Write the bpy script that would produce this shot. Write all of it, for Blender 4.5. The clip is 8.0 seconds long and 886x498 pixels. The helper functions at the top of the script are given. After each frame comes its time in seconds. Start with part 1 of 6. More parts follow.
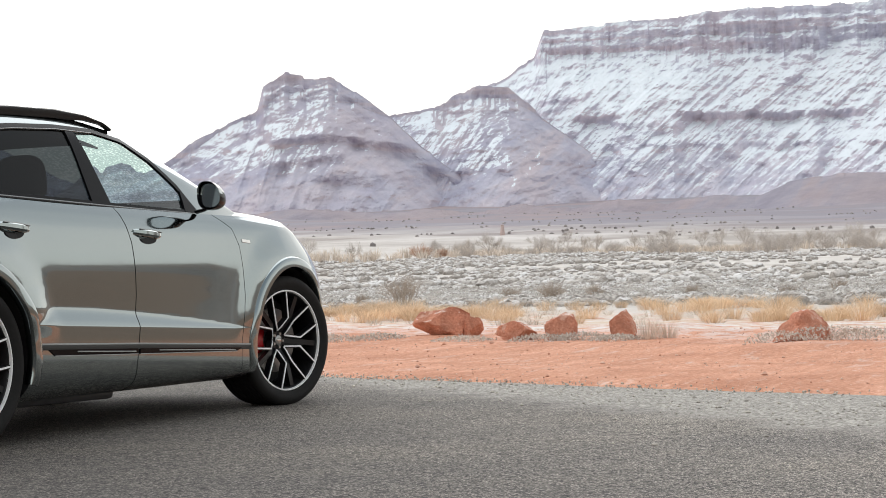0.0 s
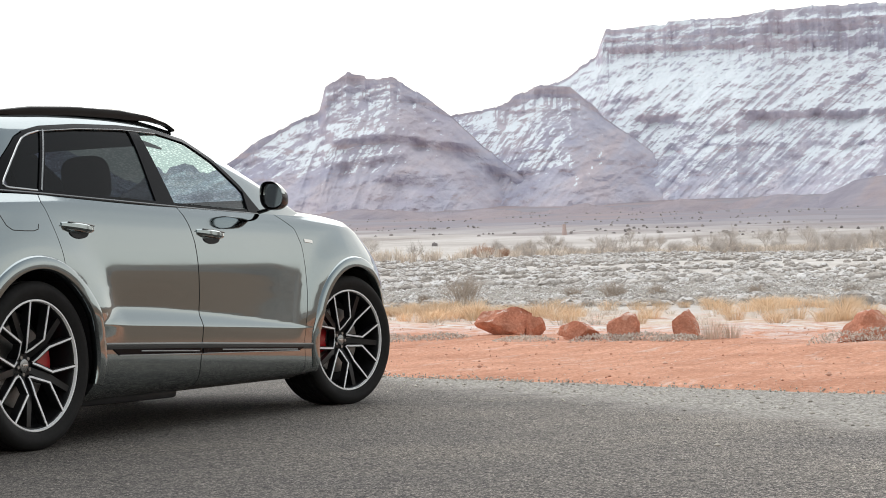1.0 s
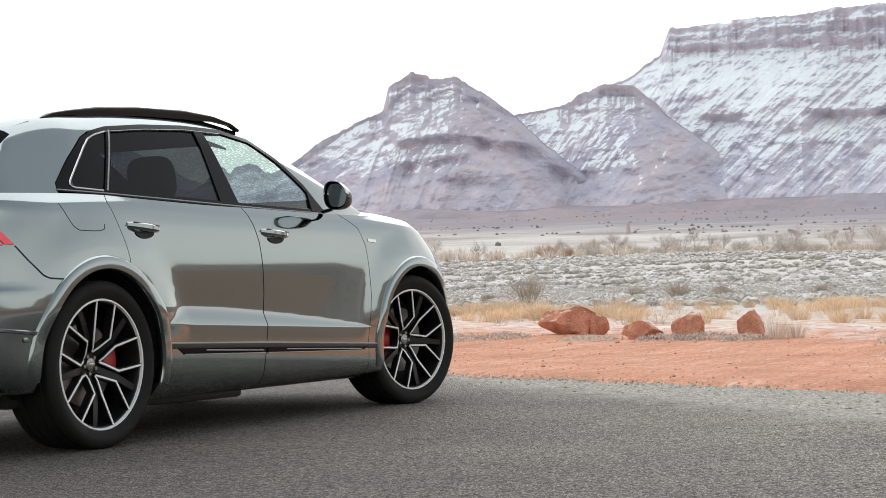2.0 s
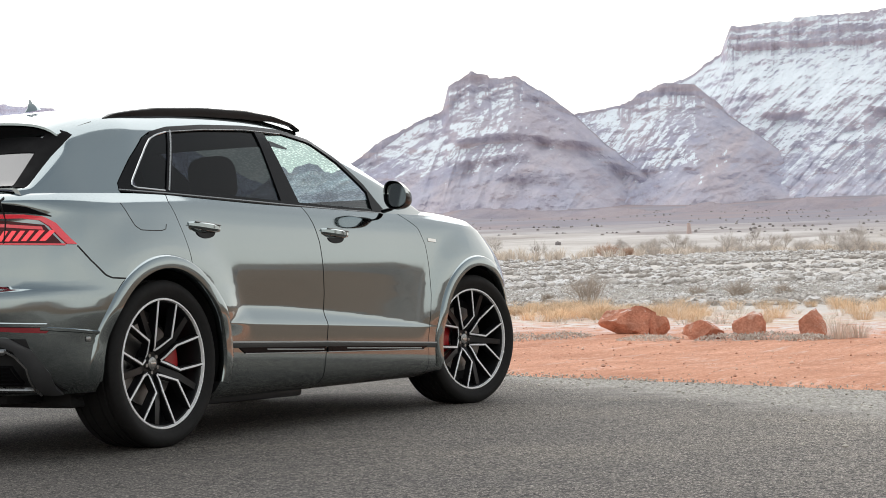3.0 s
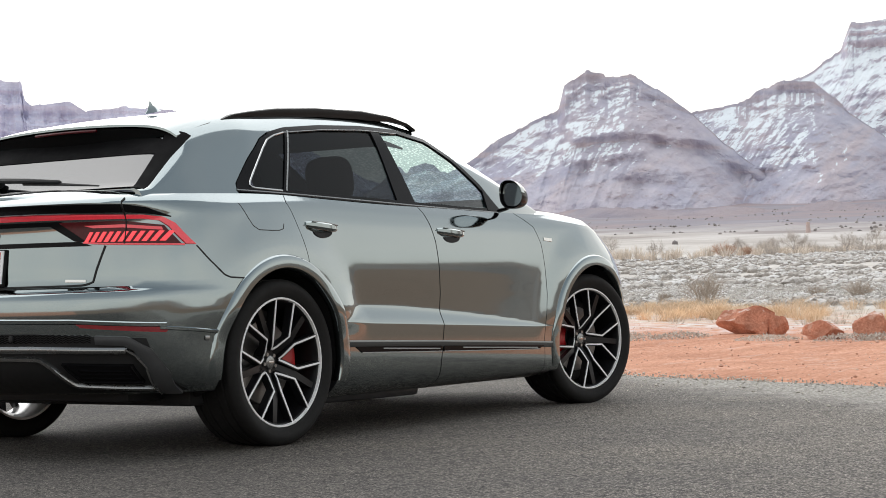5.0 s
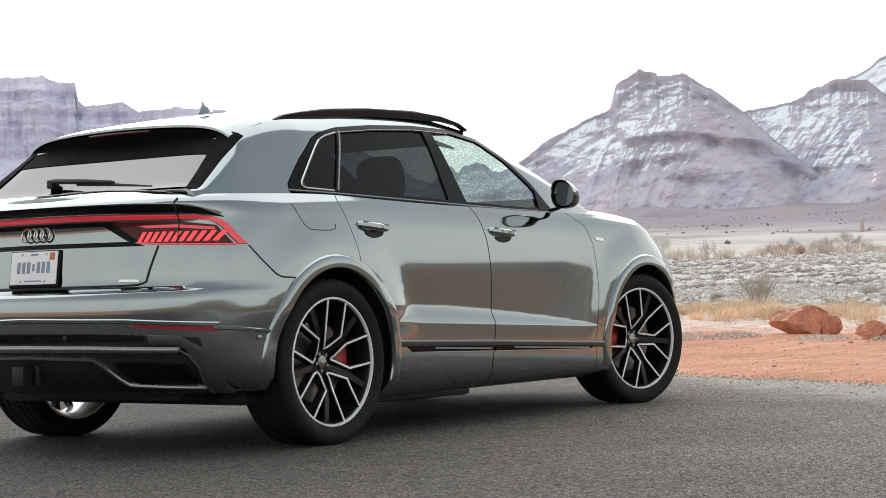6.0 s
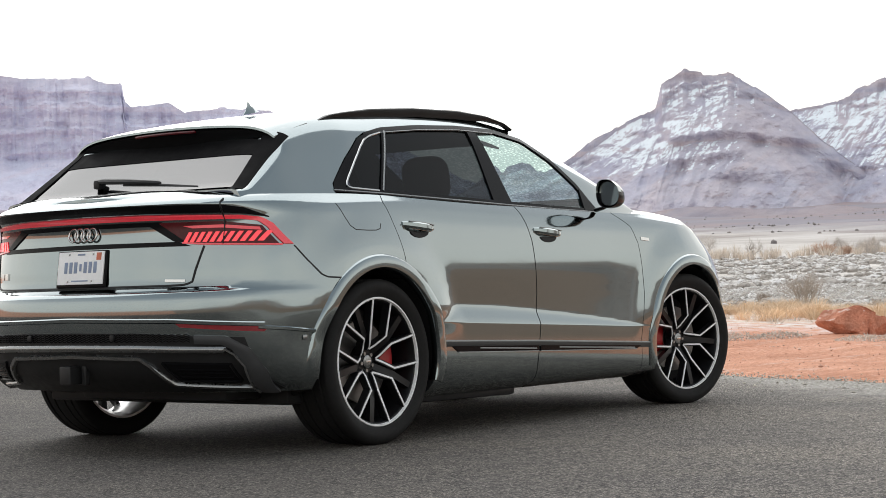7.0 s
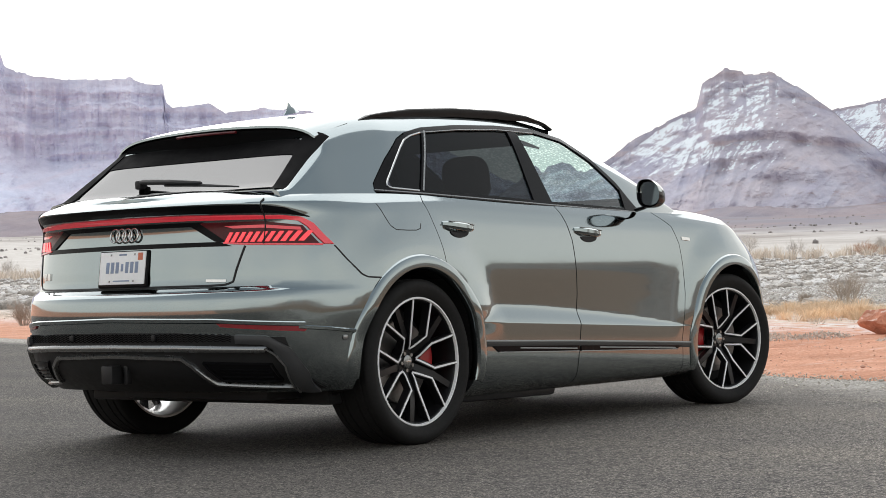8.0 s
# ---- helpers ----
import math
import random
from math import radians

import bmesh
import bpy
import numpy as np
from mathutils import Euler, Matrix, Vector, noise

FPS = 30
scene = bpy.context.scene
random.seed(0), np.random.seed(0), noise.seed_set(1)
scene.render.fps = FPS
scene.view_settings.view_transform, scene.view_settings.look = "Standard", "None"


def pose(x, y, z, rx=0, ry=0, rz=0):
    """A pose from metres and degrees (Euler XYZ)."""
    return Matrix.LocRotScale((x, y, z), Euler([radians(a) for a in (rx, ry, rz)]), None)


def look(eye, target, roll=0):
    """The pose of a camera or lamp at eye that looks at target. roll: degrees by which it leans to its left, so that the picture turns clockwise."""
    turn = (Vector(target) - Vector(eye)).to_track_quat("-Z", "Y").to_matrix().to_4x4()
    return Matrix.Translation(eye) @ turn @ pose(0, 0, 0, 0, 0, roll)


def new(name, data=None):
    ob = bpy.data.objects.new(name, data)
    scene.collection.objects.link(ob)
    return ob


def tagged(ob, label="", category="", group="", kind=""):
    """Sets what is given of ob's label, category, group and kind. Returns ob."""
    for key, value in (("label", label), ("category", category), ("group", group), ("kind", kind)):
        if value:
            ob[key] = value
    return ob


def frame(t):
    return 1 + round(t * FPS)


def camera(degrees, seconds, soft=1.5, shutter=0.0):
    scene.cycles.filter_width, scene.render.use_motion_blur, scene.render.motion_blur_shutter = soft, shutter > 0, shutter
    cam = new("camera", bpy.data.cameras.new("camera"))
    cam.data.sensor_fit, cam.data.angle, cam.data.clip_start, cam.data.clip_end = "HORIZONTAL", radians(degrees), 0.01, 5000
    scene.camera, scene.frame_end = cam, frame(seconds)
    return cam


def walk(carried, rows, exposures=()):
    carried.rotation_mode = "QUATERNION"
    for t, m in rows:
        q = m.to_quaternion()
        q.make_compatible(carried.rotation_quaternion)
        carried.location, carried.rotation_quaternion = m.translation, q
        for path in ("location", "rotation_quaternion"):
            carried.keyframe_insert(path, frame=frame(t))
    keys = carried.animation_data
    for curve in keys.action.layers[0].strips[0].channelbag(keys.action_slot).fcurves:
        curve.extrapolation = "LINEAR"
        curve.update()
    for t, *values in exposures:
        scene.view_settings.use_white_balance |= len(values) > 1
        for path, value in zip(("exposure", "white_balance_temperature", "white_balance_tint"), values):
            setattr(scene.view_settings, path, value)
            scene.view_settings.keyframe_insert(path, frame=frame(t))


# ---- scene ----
import functools
import itertools

# The camera stands low on the road behind the car and turns to its left; it hardly leaves its place.
EYE = (-6.653, -6.298, 0.722)
TURNS = [
    (0.0, 91.021, 1.505, -65.927), (0.5, 91.043, 1.500, -64.954), (1.0, 91.065, 1.502, -63.968),
    (1.5, 91.085, 1.506, -62.948), (3.0, 91.136, 1.503, -60.060), (3.5, 91.154, 1.495, -59.132),
    (4.0, 91.174, 1.492, -58.203), (4.5, 91.195, 1.485, -57.278), (6.0, 91.247, 1.478, -54.756),
    (6.5, 91.263, 1.474, -54.024), (7.0, 91.280, 1.478, -53.331), (7.5, 91.298, 1.476, -52.655),
    (8.0, 91.312, 1.473, -52.058),
]
cam = camera(27.53, 8.0, soft=0.9)
walk(cam, [(t, pose(*EYE, rx, ry, rz)) for t, rx, ry, rz in TURNS])

# ---- sky and light: a bright, even overcast with a broad, veiled sun ----
SUN_AZ, SUN_EL = 50.0, 50.0
world = bpy.data.worlds.new("overcast")
scene.world = world
world.use_nodes = True
wn = world.node_tree
sky = wn.nodes.new("ShaderNodeTexSky")
sky.sky_type, sky.sun_disc = "NISHITA", False
sky.sun_elevation, sky.sun_rotation = radians(SUN_EL), radians(90 - SUN_AZ)
sky.air_density, sky.dust_density = 1.0, 4.0
tex = wn.nodes.new("ShaderNodeTexCoord")
cloud = wn.nodes.new("ShaderNodeTexNoise")
cloud.inputs["Scale"].default_value, cloud.inputs["Detail"].default_value = 2.2, 5.0
squash = wn.nodes.new("ShaderNodeMapping")
squash.inputs["Scale"].default_value = (1.0, 1.0, 3.5)
ramp = wn.nodes.new("ShaderNodeValToRGB")
ramp.color_ramp.elements[0].position, ramp.color_ramp.elements[0].color = 0.36, (0.94, 0.96, 0.98, 1)
ramp.color_ramp.elements[1].position, ramp.color_ramp.elements[1].color = 0.62, (1.04, 1.03, 1.02, 1)
rise = wn.nodes.new("ShaderNodeSeparateXYZ")
deck = wn.nodes.new("ShaderNodeValToRGB")
deck.color_ramp.elements[0].position, deck.color_ramp.elements[0].color = 0.0, (12.4, 12.1, 11.4, 1)
deck.color_ramp.elements[1].position, deck.color_ramp.elements[1].color = 1.0, (5.0, 5.6, 6.2, 1)
for at_, tone_ in ((0.12, (14.4, 14.1, 13.2, 1)), (0.25, (13.6, 13.4, 12.8, 1)), (0.42, (10.0, 10.2, 10.2, 1)), (0.62, (6.9, 7.4, 7.8, 1))):
    deck.color_ramp.elements.new(at_).color = tone_
cover = wn.nodes.new("ShaderNodeMix")
cover.data_type, cover.blend_type = "RGBA", "MULTIPLY"
cover.inputs["Factor"].default_value = 1.0
veil = wn.nodes.new("ShaderNodeMix")
veil.data_type = "RGBA"
veil.inputs["Factor"].default_value = 0.88
wn.links.new(tex.outputs["Generated"], squash.inputs["Vector"])
wn.links.new(squash.outputs["Vector"], cloud.inputs["Vector"])
wn.links.new(cloud.outputs["Fac"], ramp.inputs["Fac"])
wn.links.new(sky.outputs["Color"], veil.inputs["A"])
wn.links.new(tex.outputs["Generated"], rise.inputs[0])
wn.links.new(rise.outputs["Z"], deck.inputs["Fac"])
wn.links.new(deck.outputs["Color"], cover.inputs["A"])
wn.links.new(ramp.outputs["Color"], cover.inputs["B"])
wn.links.new(cover.outputs["Result"], veil.inputs["B"])
wn.links.new(veil.outputs["Result"], wn.nodes["Background"].inputs["Color"])
wn.nodes["Background"].inputs["Strength"].default_value = 0.098

sun = new("sun", bpy.data.lights.new("sun", "SUN"))
sun.data.energy, sun.data.angle, sun.data.color = 2.35, radians(88), (1.0, 0.985, 0.965)
sun.matrix_world = look((0, 0, 50), (-50 * math.cos(radians(SUN_AZ)), -50 * math.sin(radians(SUN_AZ)), 50 - 50 * math.tan(radians(SUN_EL))))

# ---- materials ----
def material(name):
    m = bpy.data.materials.new(name)
    m.use_nodes = True
    return m, m.node_tree, m.node_tree.nodes["Principled BSDF"]


def node(tree, kind, links=(), **inputs):
    """A node with input values; links: (input name, output socket)."""
    n = tree.nodes.new(kind)
    for key, value in inputs.items():
        n.inputs[key.replace("_", " ")].default_value = value
    for key, socket in links:
        tree.links.new(socket, n.inputs[key])
    return n


def place(tree, scale=(1, 1, 1)):
    where = tree.nodes.new("ShaderNodeNewGeometry").outputs["Position"]
    return node(tree, "ShaderNodeMapping", [("Vector", where)], Scale=scale).outputs["Vector"]


def noise_of(tree, vector, scale, detail=6.0, rough=0.6):
    return node(tree, "ShaderNodeTexNoise", [("Vector", vector)], Scale=scale, Detail=detail, Roughness=rough).outputs["Fac"]


def ramp_of(tree, fac, *stops):
    r = tree.nodes.new("ShaderNodeValToRGB")
    tree.links.new(fac, r.inputs["Fac"])
    while len(r.color_ramp.elements) < len(stops):
        r.color_ramp.elements.new(0.5)
    for e, (p, c) in zip(r.color_ramp.elements, stops):
        e.position, e.color = p, (*c, 1) if len(c) == 3 else c
    return r.outputs["Color"]


def blend(tree, fac, a, b, how="MIX"):
    n = tree.nodes.new("ShaderNodeMix")
    n.data_type, n.blend_type = "RGBA", how
    for key, value in (("Factor", fac), ("A", a), ("B", b)):
        if isinstance(value, (int, float)):
            n.inputs[key].default_value = value
        elif isinstance(value, tuple):
            n.inputs[key].default_value = (*value, 1)
        else:
            tree.links.new(value, n.inputs[key])
    return n.outputs["Result"]


def math_of(tree, how, a, b=0.0, clamp=False):
    n = tree.nodes.new("ShaderNodeMath")
    n.operation, n.use_clamp = how, clamp
    for k, value in enumerate((a, b)):
        if isinstance(value, (int, float)):
            n.inputs[k].default_value = value
        else:
            tree.links.new(value, n.inputs[k])
    return n.outputs[0]


def bump(tree, shader, height, strength, distance):
    n = node(tree, "ShaderNodeBump", [("Height", height)], Strength=strength, Distance=distance)
    tree.links.new(n.outputs["Normal"], shader.inputs["Normal"])
    return n


def plain(name, colour, rough=0.5, metal=0.0, vary=0.12, scale=30.0, relief=0.0, coat=0.0, spec=0.5):
    """A surface of one colour with grain at two scales."""
    m, tree, sh = material(name)
    at = node(tree, "ShaderNodeMapping", [("Vector", tree.nodes.new("ShaderNodeTexCoord").outputs["Object"])]).outputs["Vector"]
    fine, broad = noise_of(tree, at, scale), noise_of(tree, at, scale / 9)
    both = math_of(tree, "MULTIPLY_ADD", fine, 0.5)
    tree.links.new(math_of(tree, "MULTIPLY", broad, 0.5), both.node.inputs[2])
    lo, hi = [tuple(c * k for c in colour) for k in (1 - vary, 1 + vary)]
    tree.links.new(ramp_of(tree, both, (0.3, lo), (0.7, hi)), sh.inputs["Base Color"])
    tree.links.new(ramp_of(tree, broad, (0.3, (rough * 0.85,) * 3), (0.7, (min(1, rough * 1.15),) * 3)), sh.inputs["Roughness"])
    sh.inputs["Metallic"].default_value, sh.inputs["Coat Weight"].default_value = metal, coat
    sh.inputs["Coat Roughness"].default_value = 0.03
    sh.inputs["Specular IOR Level"].default_value = spec
    if relief:
        bump(tree, sh, fine, 0.5, relief)
    return m


def asphalt_material():
    m, tree, sh = material("asphalt")
    at = place(tree)
    grain = noise_of(tree, at, 105.0, 4.0, 0.78)
    stones = node(tree, "ShaderNodeTexVoronoi", [("Vector", at)], Scale=74.0)
    broad, streak = noise_of(tree, at, 0.7, 5.0), noise_of(tree, place(tree, (1.2, 0.35, 1)), 0.5, 4.0)
    tone = ramp_of(tree, grain, (0.37, (0.029, 0.0265, 0.0255)), (0.5, (0.108, 0.101, 0.0955)), (0.63, (0.42, 0.40, 0.375)))
    chips = ramp_of(tree, stones.outputs["Color"], (0.15, (0.34, 0.34, 0.34)), (0.85, (1.72, 1.68, 1.62)))
    tone = blend(tree, 1.0, tone, chips, "MULTIPLY")
    tone = blend(tree, 1.0, tone, ramp_of(tree, broad, (0.3, (0.84, 0.83, 0.84)), (0.7, (1.18, 1.15, 1.1))), "MULTIPLY")
    tone = blend(tree, 1.0, tone, ramp_of(tree, streak, (0.35, (0.88, 0.88, 0.9)), (0.65, (1.12, 1.1, 1.07))), "MULTIPLY")
    xyz = node(tree, "ShaderNodeSeparateXYZ", [("Vector", at)])
    e = math_of(tree, "SUBTRACT", math_of(tree, "SUBTRACT", xyz.outputs["X"], math_of(tree, "MULTIPLY", xyz.outputs["Y"], 0.44)), 5.7)
    reach = math_of(tree, "ADD", math_of(tree, "MULTIPLY", math_of(tree, "MAXIMUM", math_of(tree, "MULTIPLY", xyz.outputs["Y"], -1.0), 0.0), 0.36), 0.55)
    ragged = math_of(tree, "ADD", math_of(tree, "ADD", e, reach), math_of(tree, "MULTIPLY", math_of(tree, "SUBTRACT", noise_of(tree, at, 2.4, 7.0, 0.7), 0.5), 1.6))
    loose = node(tree, "ShaderNodeMapRange", [("Value", ragged)], From_Min=-0.25, From_Max=0.45).outputs["Result"]
    grit = ramp_of(tree, node(tree, "ShaderNodeTexVoronoi", [("Vector", at)], Scale=62.0).outputs["Color"], (0.2, (0.20, 0.185, 0.165)), (0.6, (0.36, 0.335, 0.30)), (0.9, (0.58, 0.55, 0.50)))
    # car's shade put into the tone: darkens from the road's edge towards the car
    car_shade = node(tree, "ShaderNodeMapRange", [("Value", math_of(tree, "SUBTRACT", math_of(tree, "MULTIPLY", e, 0.915), xyz.outputs["Y"]))], From_Min=-4.2, From_Max=2.0, To_Min=0.52, To_Max=1.28).outputs["Result"]
    tone = blend(tree, 1.0, tone, car_shade, "MULTIPLY")
    tone = blend(tree, loose, tone, grit)
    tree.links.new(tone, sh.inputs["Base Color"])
    sh.inputs["Roughness"].default_value, sh.inputs["Specular IOR Level"].default_value = 0.85, 0.3
    bump(tree, sh, math_of(tree, "ADD", grain, stones.outputs["Distance"]), 0.8, 0.006)
    return m


def ground_material():
    """Red sand beside the road, then frosted sand and straw-coloured plain; e is the distance from the road's edge."""
    m, tree, sh = material("desert_ground")
    at = place(tree)
    xyz = node(tree, "ShaderNodeSeparateXYZ", [("Vector", at)])
    e = math_of(tree, "MULTIPLY", math_of(tree, "SUBTRACT", math_of(tree, "SUBTRACT", xyz.outputs["X"], math_of(tree, "MULTIPLY", xyz.outputs["Y"], 0.44)), 5.7), 0.915)
    wob = noise_of(tree, at, 0.5, 6.0, 0.65)
    wide = noise_of(tree, at, 0.05, 5.0)
    fine = noise_of(tree, at, 26.0, 6.0, 0.7)
    lanes = noise_of(tree, node(tree, "ShaderNodeMapping", [("Vector", at)], Rotation=(0, 0, radians(-66)), Scale=(0.35, 4.0, 1)).outputs["Vector"], 1.1, 5.0, 0.65)
    sand = ramp_of(tree, fine, (0.33, (0.47, 0.215, 0.135)), (0.5, (0.62, 0.305, 0.195)), (0.67, (0.74, 0.45, 0.335)))
    sand = blend(tree, 1.0, sand, ramp_of(tree, lanes, (0.3, (0.87, 0.84, 0.82)), (0.55, (1.02, 1.02, 1.02)), (0.75, (1.15, 1.17, 1.19))), "MULTIPLY")
    sand = blend(tree, 1.0, sand, ramp_of(tree, noise_of(tree, at, 0.8, 6.0, 0.7), (0.3, (0.82, 0.76, 0.73)), (0.5, (1.0, 1.0, 1.0)), (0.7, (1.14, 1.2, 1.26))), "MULTIPLY")
    dusting = ramp_of(tree, noise_of(tree, node(tree, "ShaderNodeMapping", [("Vector", at)], Rotation=(0, 0, radians(-66)), Scale=(0.4, 1.6, 1)).outputs["Vector"], 2.6, 9.0, 0.75), (0.56, (0, 0, 0)), (0.68, (0.55, 0.55, 0.55)))
    sand = blend(tree, dusting, sand, (0.76, 0.66, 0.60))
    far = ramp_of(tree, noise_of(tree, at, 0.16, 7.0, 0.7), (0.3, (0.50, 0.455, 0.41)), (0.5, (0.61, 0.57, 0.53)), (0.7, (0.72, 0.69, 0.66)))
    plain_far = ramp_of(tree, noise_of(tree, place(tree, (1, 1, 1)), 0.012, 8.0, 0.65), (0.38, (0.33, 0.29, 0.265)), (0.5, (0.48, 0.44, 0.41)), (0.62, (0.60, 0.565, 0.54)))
    frost = ramp_of(tree, noise_of(tree, at, 2.6, 9.0, 0.75), (0.45, (0, 0, 0)), (0.54, (1, 1, 1)))
    edge = math_of(tree, "ADD", e, math_of(tree, "MULTIPLY", math_of(tree, "SUBTRACT", wob, 0.5), 9.0))
    gate = node(tree, "ShaderNodeMapRange", [("Value", edge)], From_Min=6.2, From_Max=11.0).outputs["Result"]
    frosted = blend(tree, math_of(tree, "MULTIPLY", frost, gate), sand, (0.76, 0.74, 0.735))
    straw = ramp_of(tree, noise_of(tree, at, 1.1, 8.0, 0.7), (0.42, (0, 0, 0)), (0.56, (0.85, 0.85, 0.85)))
    belt = math_of(tree, "MULTIPLY", straw, node(tree, "ShaderNodeMapRange", [("Value", edge)], From_Min=9.5, From_Max=12.5).outputs["Result"])
    frosted = blend(tree, belt, frosted, (0.66, 0.53, 0.40))
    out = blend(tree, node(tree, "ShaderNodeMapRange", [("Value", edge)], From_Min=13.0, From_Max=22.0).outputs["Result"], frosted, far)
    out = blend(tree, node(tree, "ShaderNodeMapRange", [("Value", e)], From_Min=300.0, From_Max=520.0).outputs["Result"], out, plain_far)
    # the far ground turns mauve-grey away from the road
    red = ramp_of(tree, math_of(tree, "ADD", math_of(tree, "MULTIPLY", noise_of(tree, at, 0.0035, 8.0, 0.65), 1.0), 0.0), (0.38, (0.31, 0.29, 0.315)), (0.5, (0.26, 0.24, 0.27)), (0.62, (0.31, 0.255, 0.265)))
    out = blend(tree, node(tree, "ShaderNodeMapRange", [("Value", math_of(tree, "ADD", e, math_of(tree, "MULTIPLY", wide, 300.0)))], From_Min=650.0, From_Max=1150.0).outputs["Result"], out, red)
    # dark bare earth, unseen beside the road behind the camera's right, toned for reflections
    soil = ramp_of(tree, noise_of(tree, at, 0.16, 8.0, 0.7), (0.3, (0.19, 0.145, 0.115)), (0.7, (0.36, 0.25, 0.185)))
    out = blend(tree, node(tree, "ShaderNodeMapRange", [("Value", xyz.outputs["Y"])], From_Min=-4.7, From_Max=-6.2).outputs["Result"], out, soil)
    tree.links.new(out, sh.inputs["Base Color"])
    sh.inputs["Roughness"].default_value, sh.inputs["Specular IOR Level"].default_value = 0.95, 0.15
    bump(tree, sh, math_of(tree, "ADD", fine, math_of(tree, "MULTIPLY", lanes, 2.0)), 0.7, 0.03)
    return m


def mesa_material(name, rock, dark, red, snow_from, snow_to, line=(120.0, 260.0), view=16.0, slant=40.0, aspect=0.3, bare=0.45):
    """Banded sandstone with stained fissures; snow lies on gentle and shaded slopes, in streaks that follow the gullies.
    view: the compass line across which the slope is seen; slant: the gullies' lean; aspect: how much the shaded flank keeps its snow; bare: how bare the cliffs are."""
    m, tree, sh = material(name)
    at = place(tree)
    xyz = node(tree, "ShaderNodeSeparateXYZ", [("Vector", at)])
    x, y, z = (xyz.outputs[k] for k in "XYZ")
    facing = node(tree, "ShaderNodeSeparateXYZ", [("Vector", tree.nodes.new("ShaderNodeNewGeometry").outputs["True Normal"])])
    c, s_ = math.cos(radians(view)), math.sin(radians(view))
    lat = math_of(tree, "SUBTRACT", math_of(tree, "MULTIPLY", x, s_), math_of(tree, "MULTIPLY", y, c))
    shaded = math_of(tree, "SUBTRACT", math_of(tree, "MULTIPLY", facing.outputs["Y"], c), math_of(tree, "MULTIPLY", facing.outputs["X"], s_))
    cs, sn = math.cos(radians(slant)), math.sin(radians(slant))
    along = math_of(tree, "ADD", math_of(tree, "MULTIPLY", lat, cs), math_of(tree, "MULTIPLY", z, sn))
    across = math_of(tree, "SUBTRACT", math_of(tree, "MULTIPLY", z, cs), math_of(tree, "MULTIPLY", lat, sn))

    def drawn(u, v, su, sv, detail=7.0, rough=0.68):
        vec = node(tree, "ShaderNodeCombineXYZ", [("X", math_of(tree, "MULTIPLY", u, 1 / su)), ("Y", math_of(tree, "MULTIPLY", v, 1 / sv))])
        return noise_of(tree, vec.outputs[0], 1.0, detail, rough)

    streak, sweep = drawn(along, across, 60.0, 9.0), drawn(along, across, 240.0, 48.0, 4.0)
    strata, fissure = drawn(lat, z, 700.0, 13.0, 5.0, 0.6), drawn(lat, z, 11.0, 130.0, 5.0, 0.6)
    mottled, drift, wide = noise_of(tree, at, 0.02, 9.0, 0.7), noise_of(tree, at, 0.075, 8.0, 0.72), noise_of(tree, at, 0.0045, 4.0, 0.6)
    steep = node(tree, "ShaderNodeMapRange", [("Value", facing.outputs["Z"])], From_Min=0.75, From_Max=0.40).outputs["Result"]
    tone = blend(tree, steep, ramp_of(tree, sweep, (0.36, dark), (0.5, rock), (0.64, red)), ramp_of(tree, strata, (0.36, dark), (0.5, rock), (0.62, red)))
    tone = blend(tree, ramp_of(tree, wide, (0.42, (0, 0, 0)), (0.62, (0.7, 0.7, 0.7))), tone, red)
    tone = blend(tree, 1.0, tone, ramp_of(tree, mottled, (0.3, (0.84, 0.83, 0.86)), (0.7, (1.15, 1.13, 1.10))), "MULTIPLY")
    tone = blend(tree, steep, tone, ramp_of(tree, fissure, (0.34, (0.90, 0.88, 0.91)), (0.5, (1.0, 0.99, 1.0)), (0.68, (1.07, 1.05, 1.03))), "MULTIPLY")
    lay = math_of(tree, "ADD", facing.outputs["Z"], math_of(tree, "MULTIPLY", math_of(tree, "MULTIPLY", shaded, facing.outputs["Z"]), aspect * 1.3))
    for field, weight in ((streak, 1.7), (sweep, 1.2), (drift, 1.1), (strata, 0.35)):
        lay = math_of(tree, "ADD", lay, math_of(tree, "MULTIPLY", math_of(tree, "SUBTRACT", field, 0.5), weight))
    lay = math_of(tree, "SUBTRACT", lay, math_of(tree, "MULTIPLY", steep, bare))
    high = node(tree, "ShaderNodeMapRange", [("Value", z)], From_Min=line[0], From_Max=line[1], To_Min=-0.8, To_Max=0.0).outputs["Result"]
    snow = ramp_of(tree, math_of(tree, "ADD", lay, high), (snow_from, (0, 0, 0)), (snow_to, (1, 1, 1)))
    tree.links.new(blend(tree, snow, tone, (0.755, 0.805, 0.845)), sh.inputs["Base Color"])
    sh.inputs["Roughness"].default_value, sh.inputs["Specular IOR Level"].default_value = 0.95, 0.1
    bump(tree, sh, math_of(tree, "ADD", mottled, math_of(tree, "MULTIPLY", streak, 0.6)), 0.6, 5.0)
    return m


ASPHALT, GROUND = asphalt_material(), ground_material()

# ---- mesh helpers ----
def mesh_object(name, verts, faces, mat, parent=None, smooth=False):
    me = bpy.data.meshes.new(name)
    me.from_pydata([tuple(map(float, v)) for v in verts], [], [tuple(map(int, f)) for f in faces])
    me.materials.append(mat)
    if smooth:
        me.polygons.foreach_set("use_smooth", [True] * len(me.polygons))
    me.update()
    ob = new(name, me)
    if parent:
        ob.parent = parent
    return ob


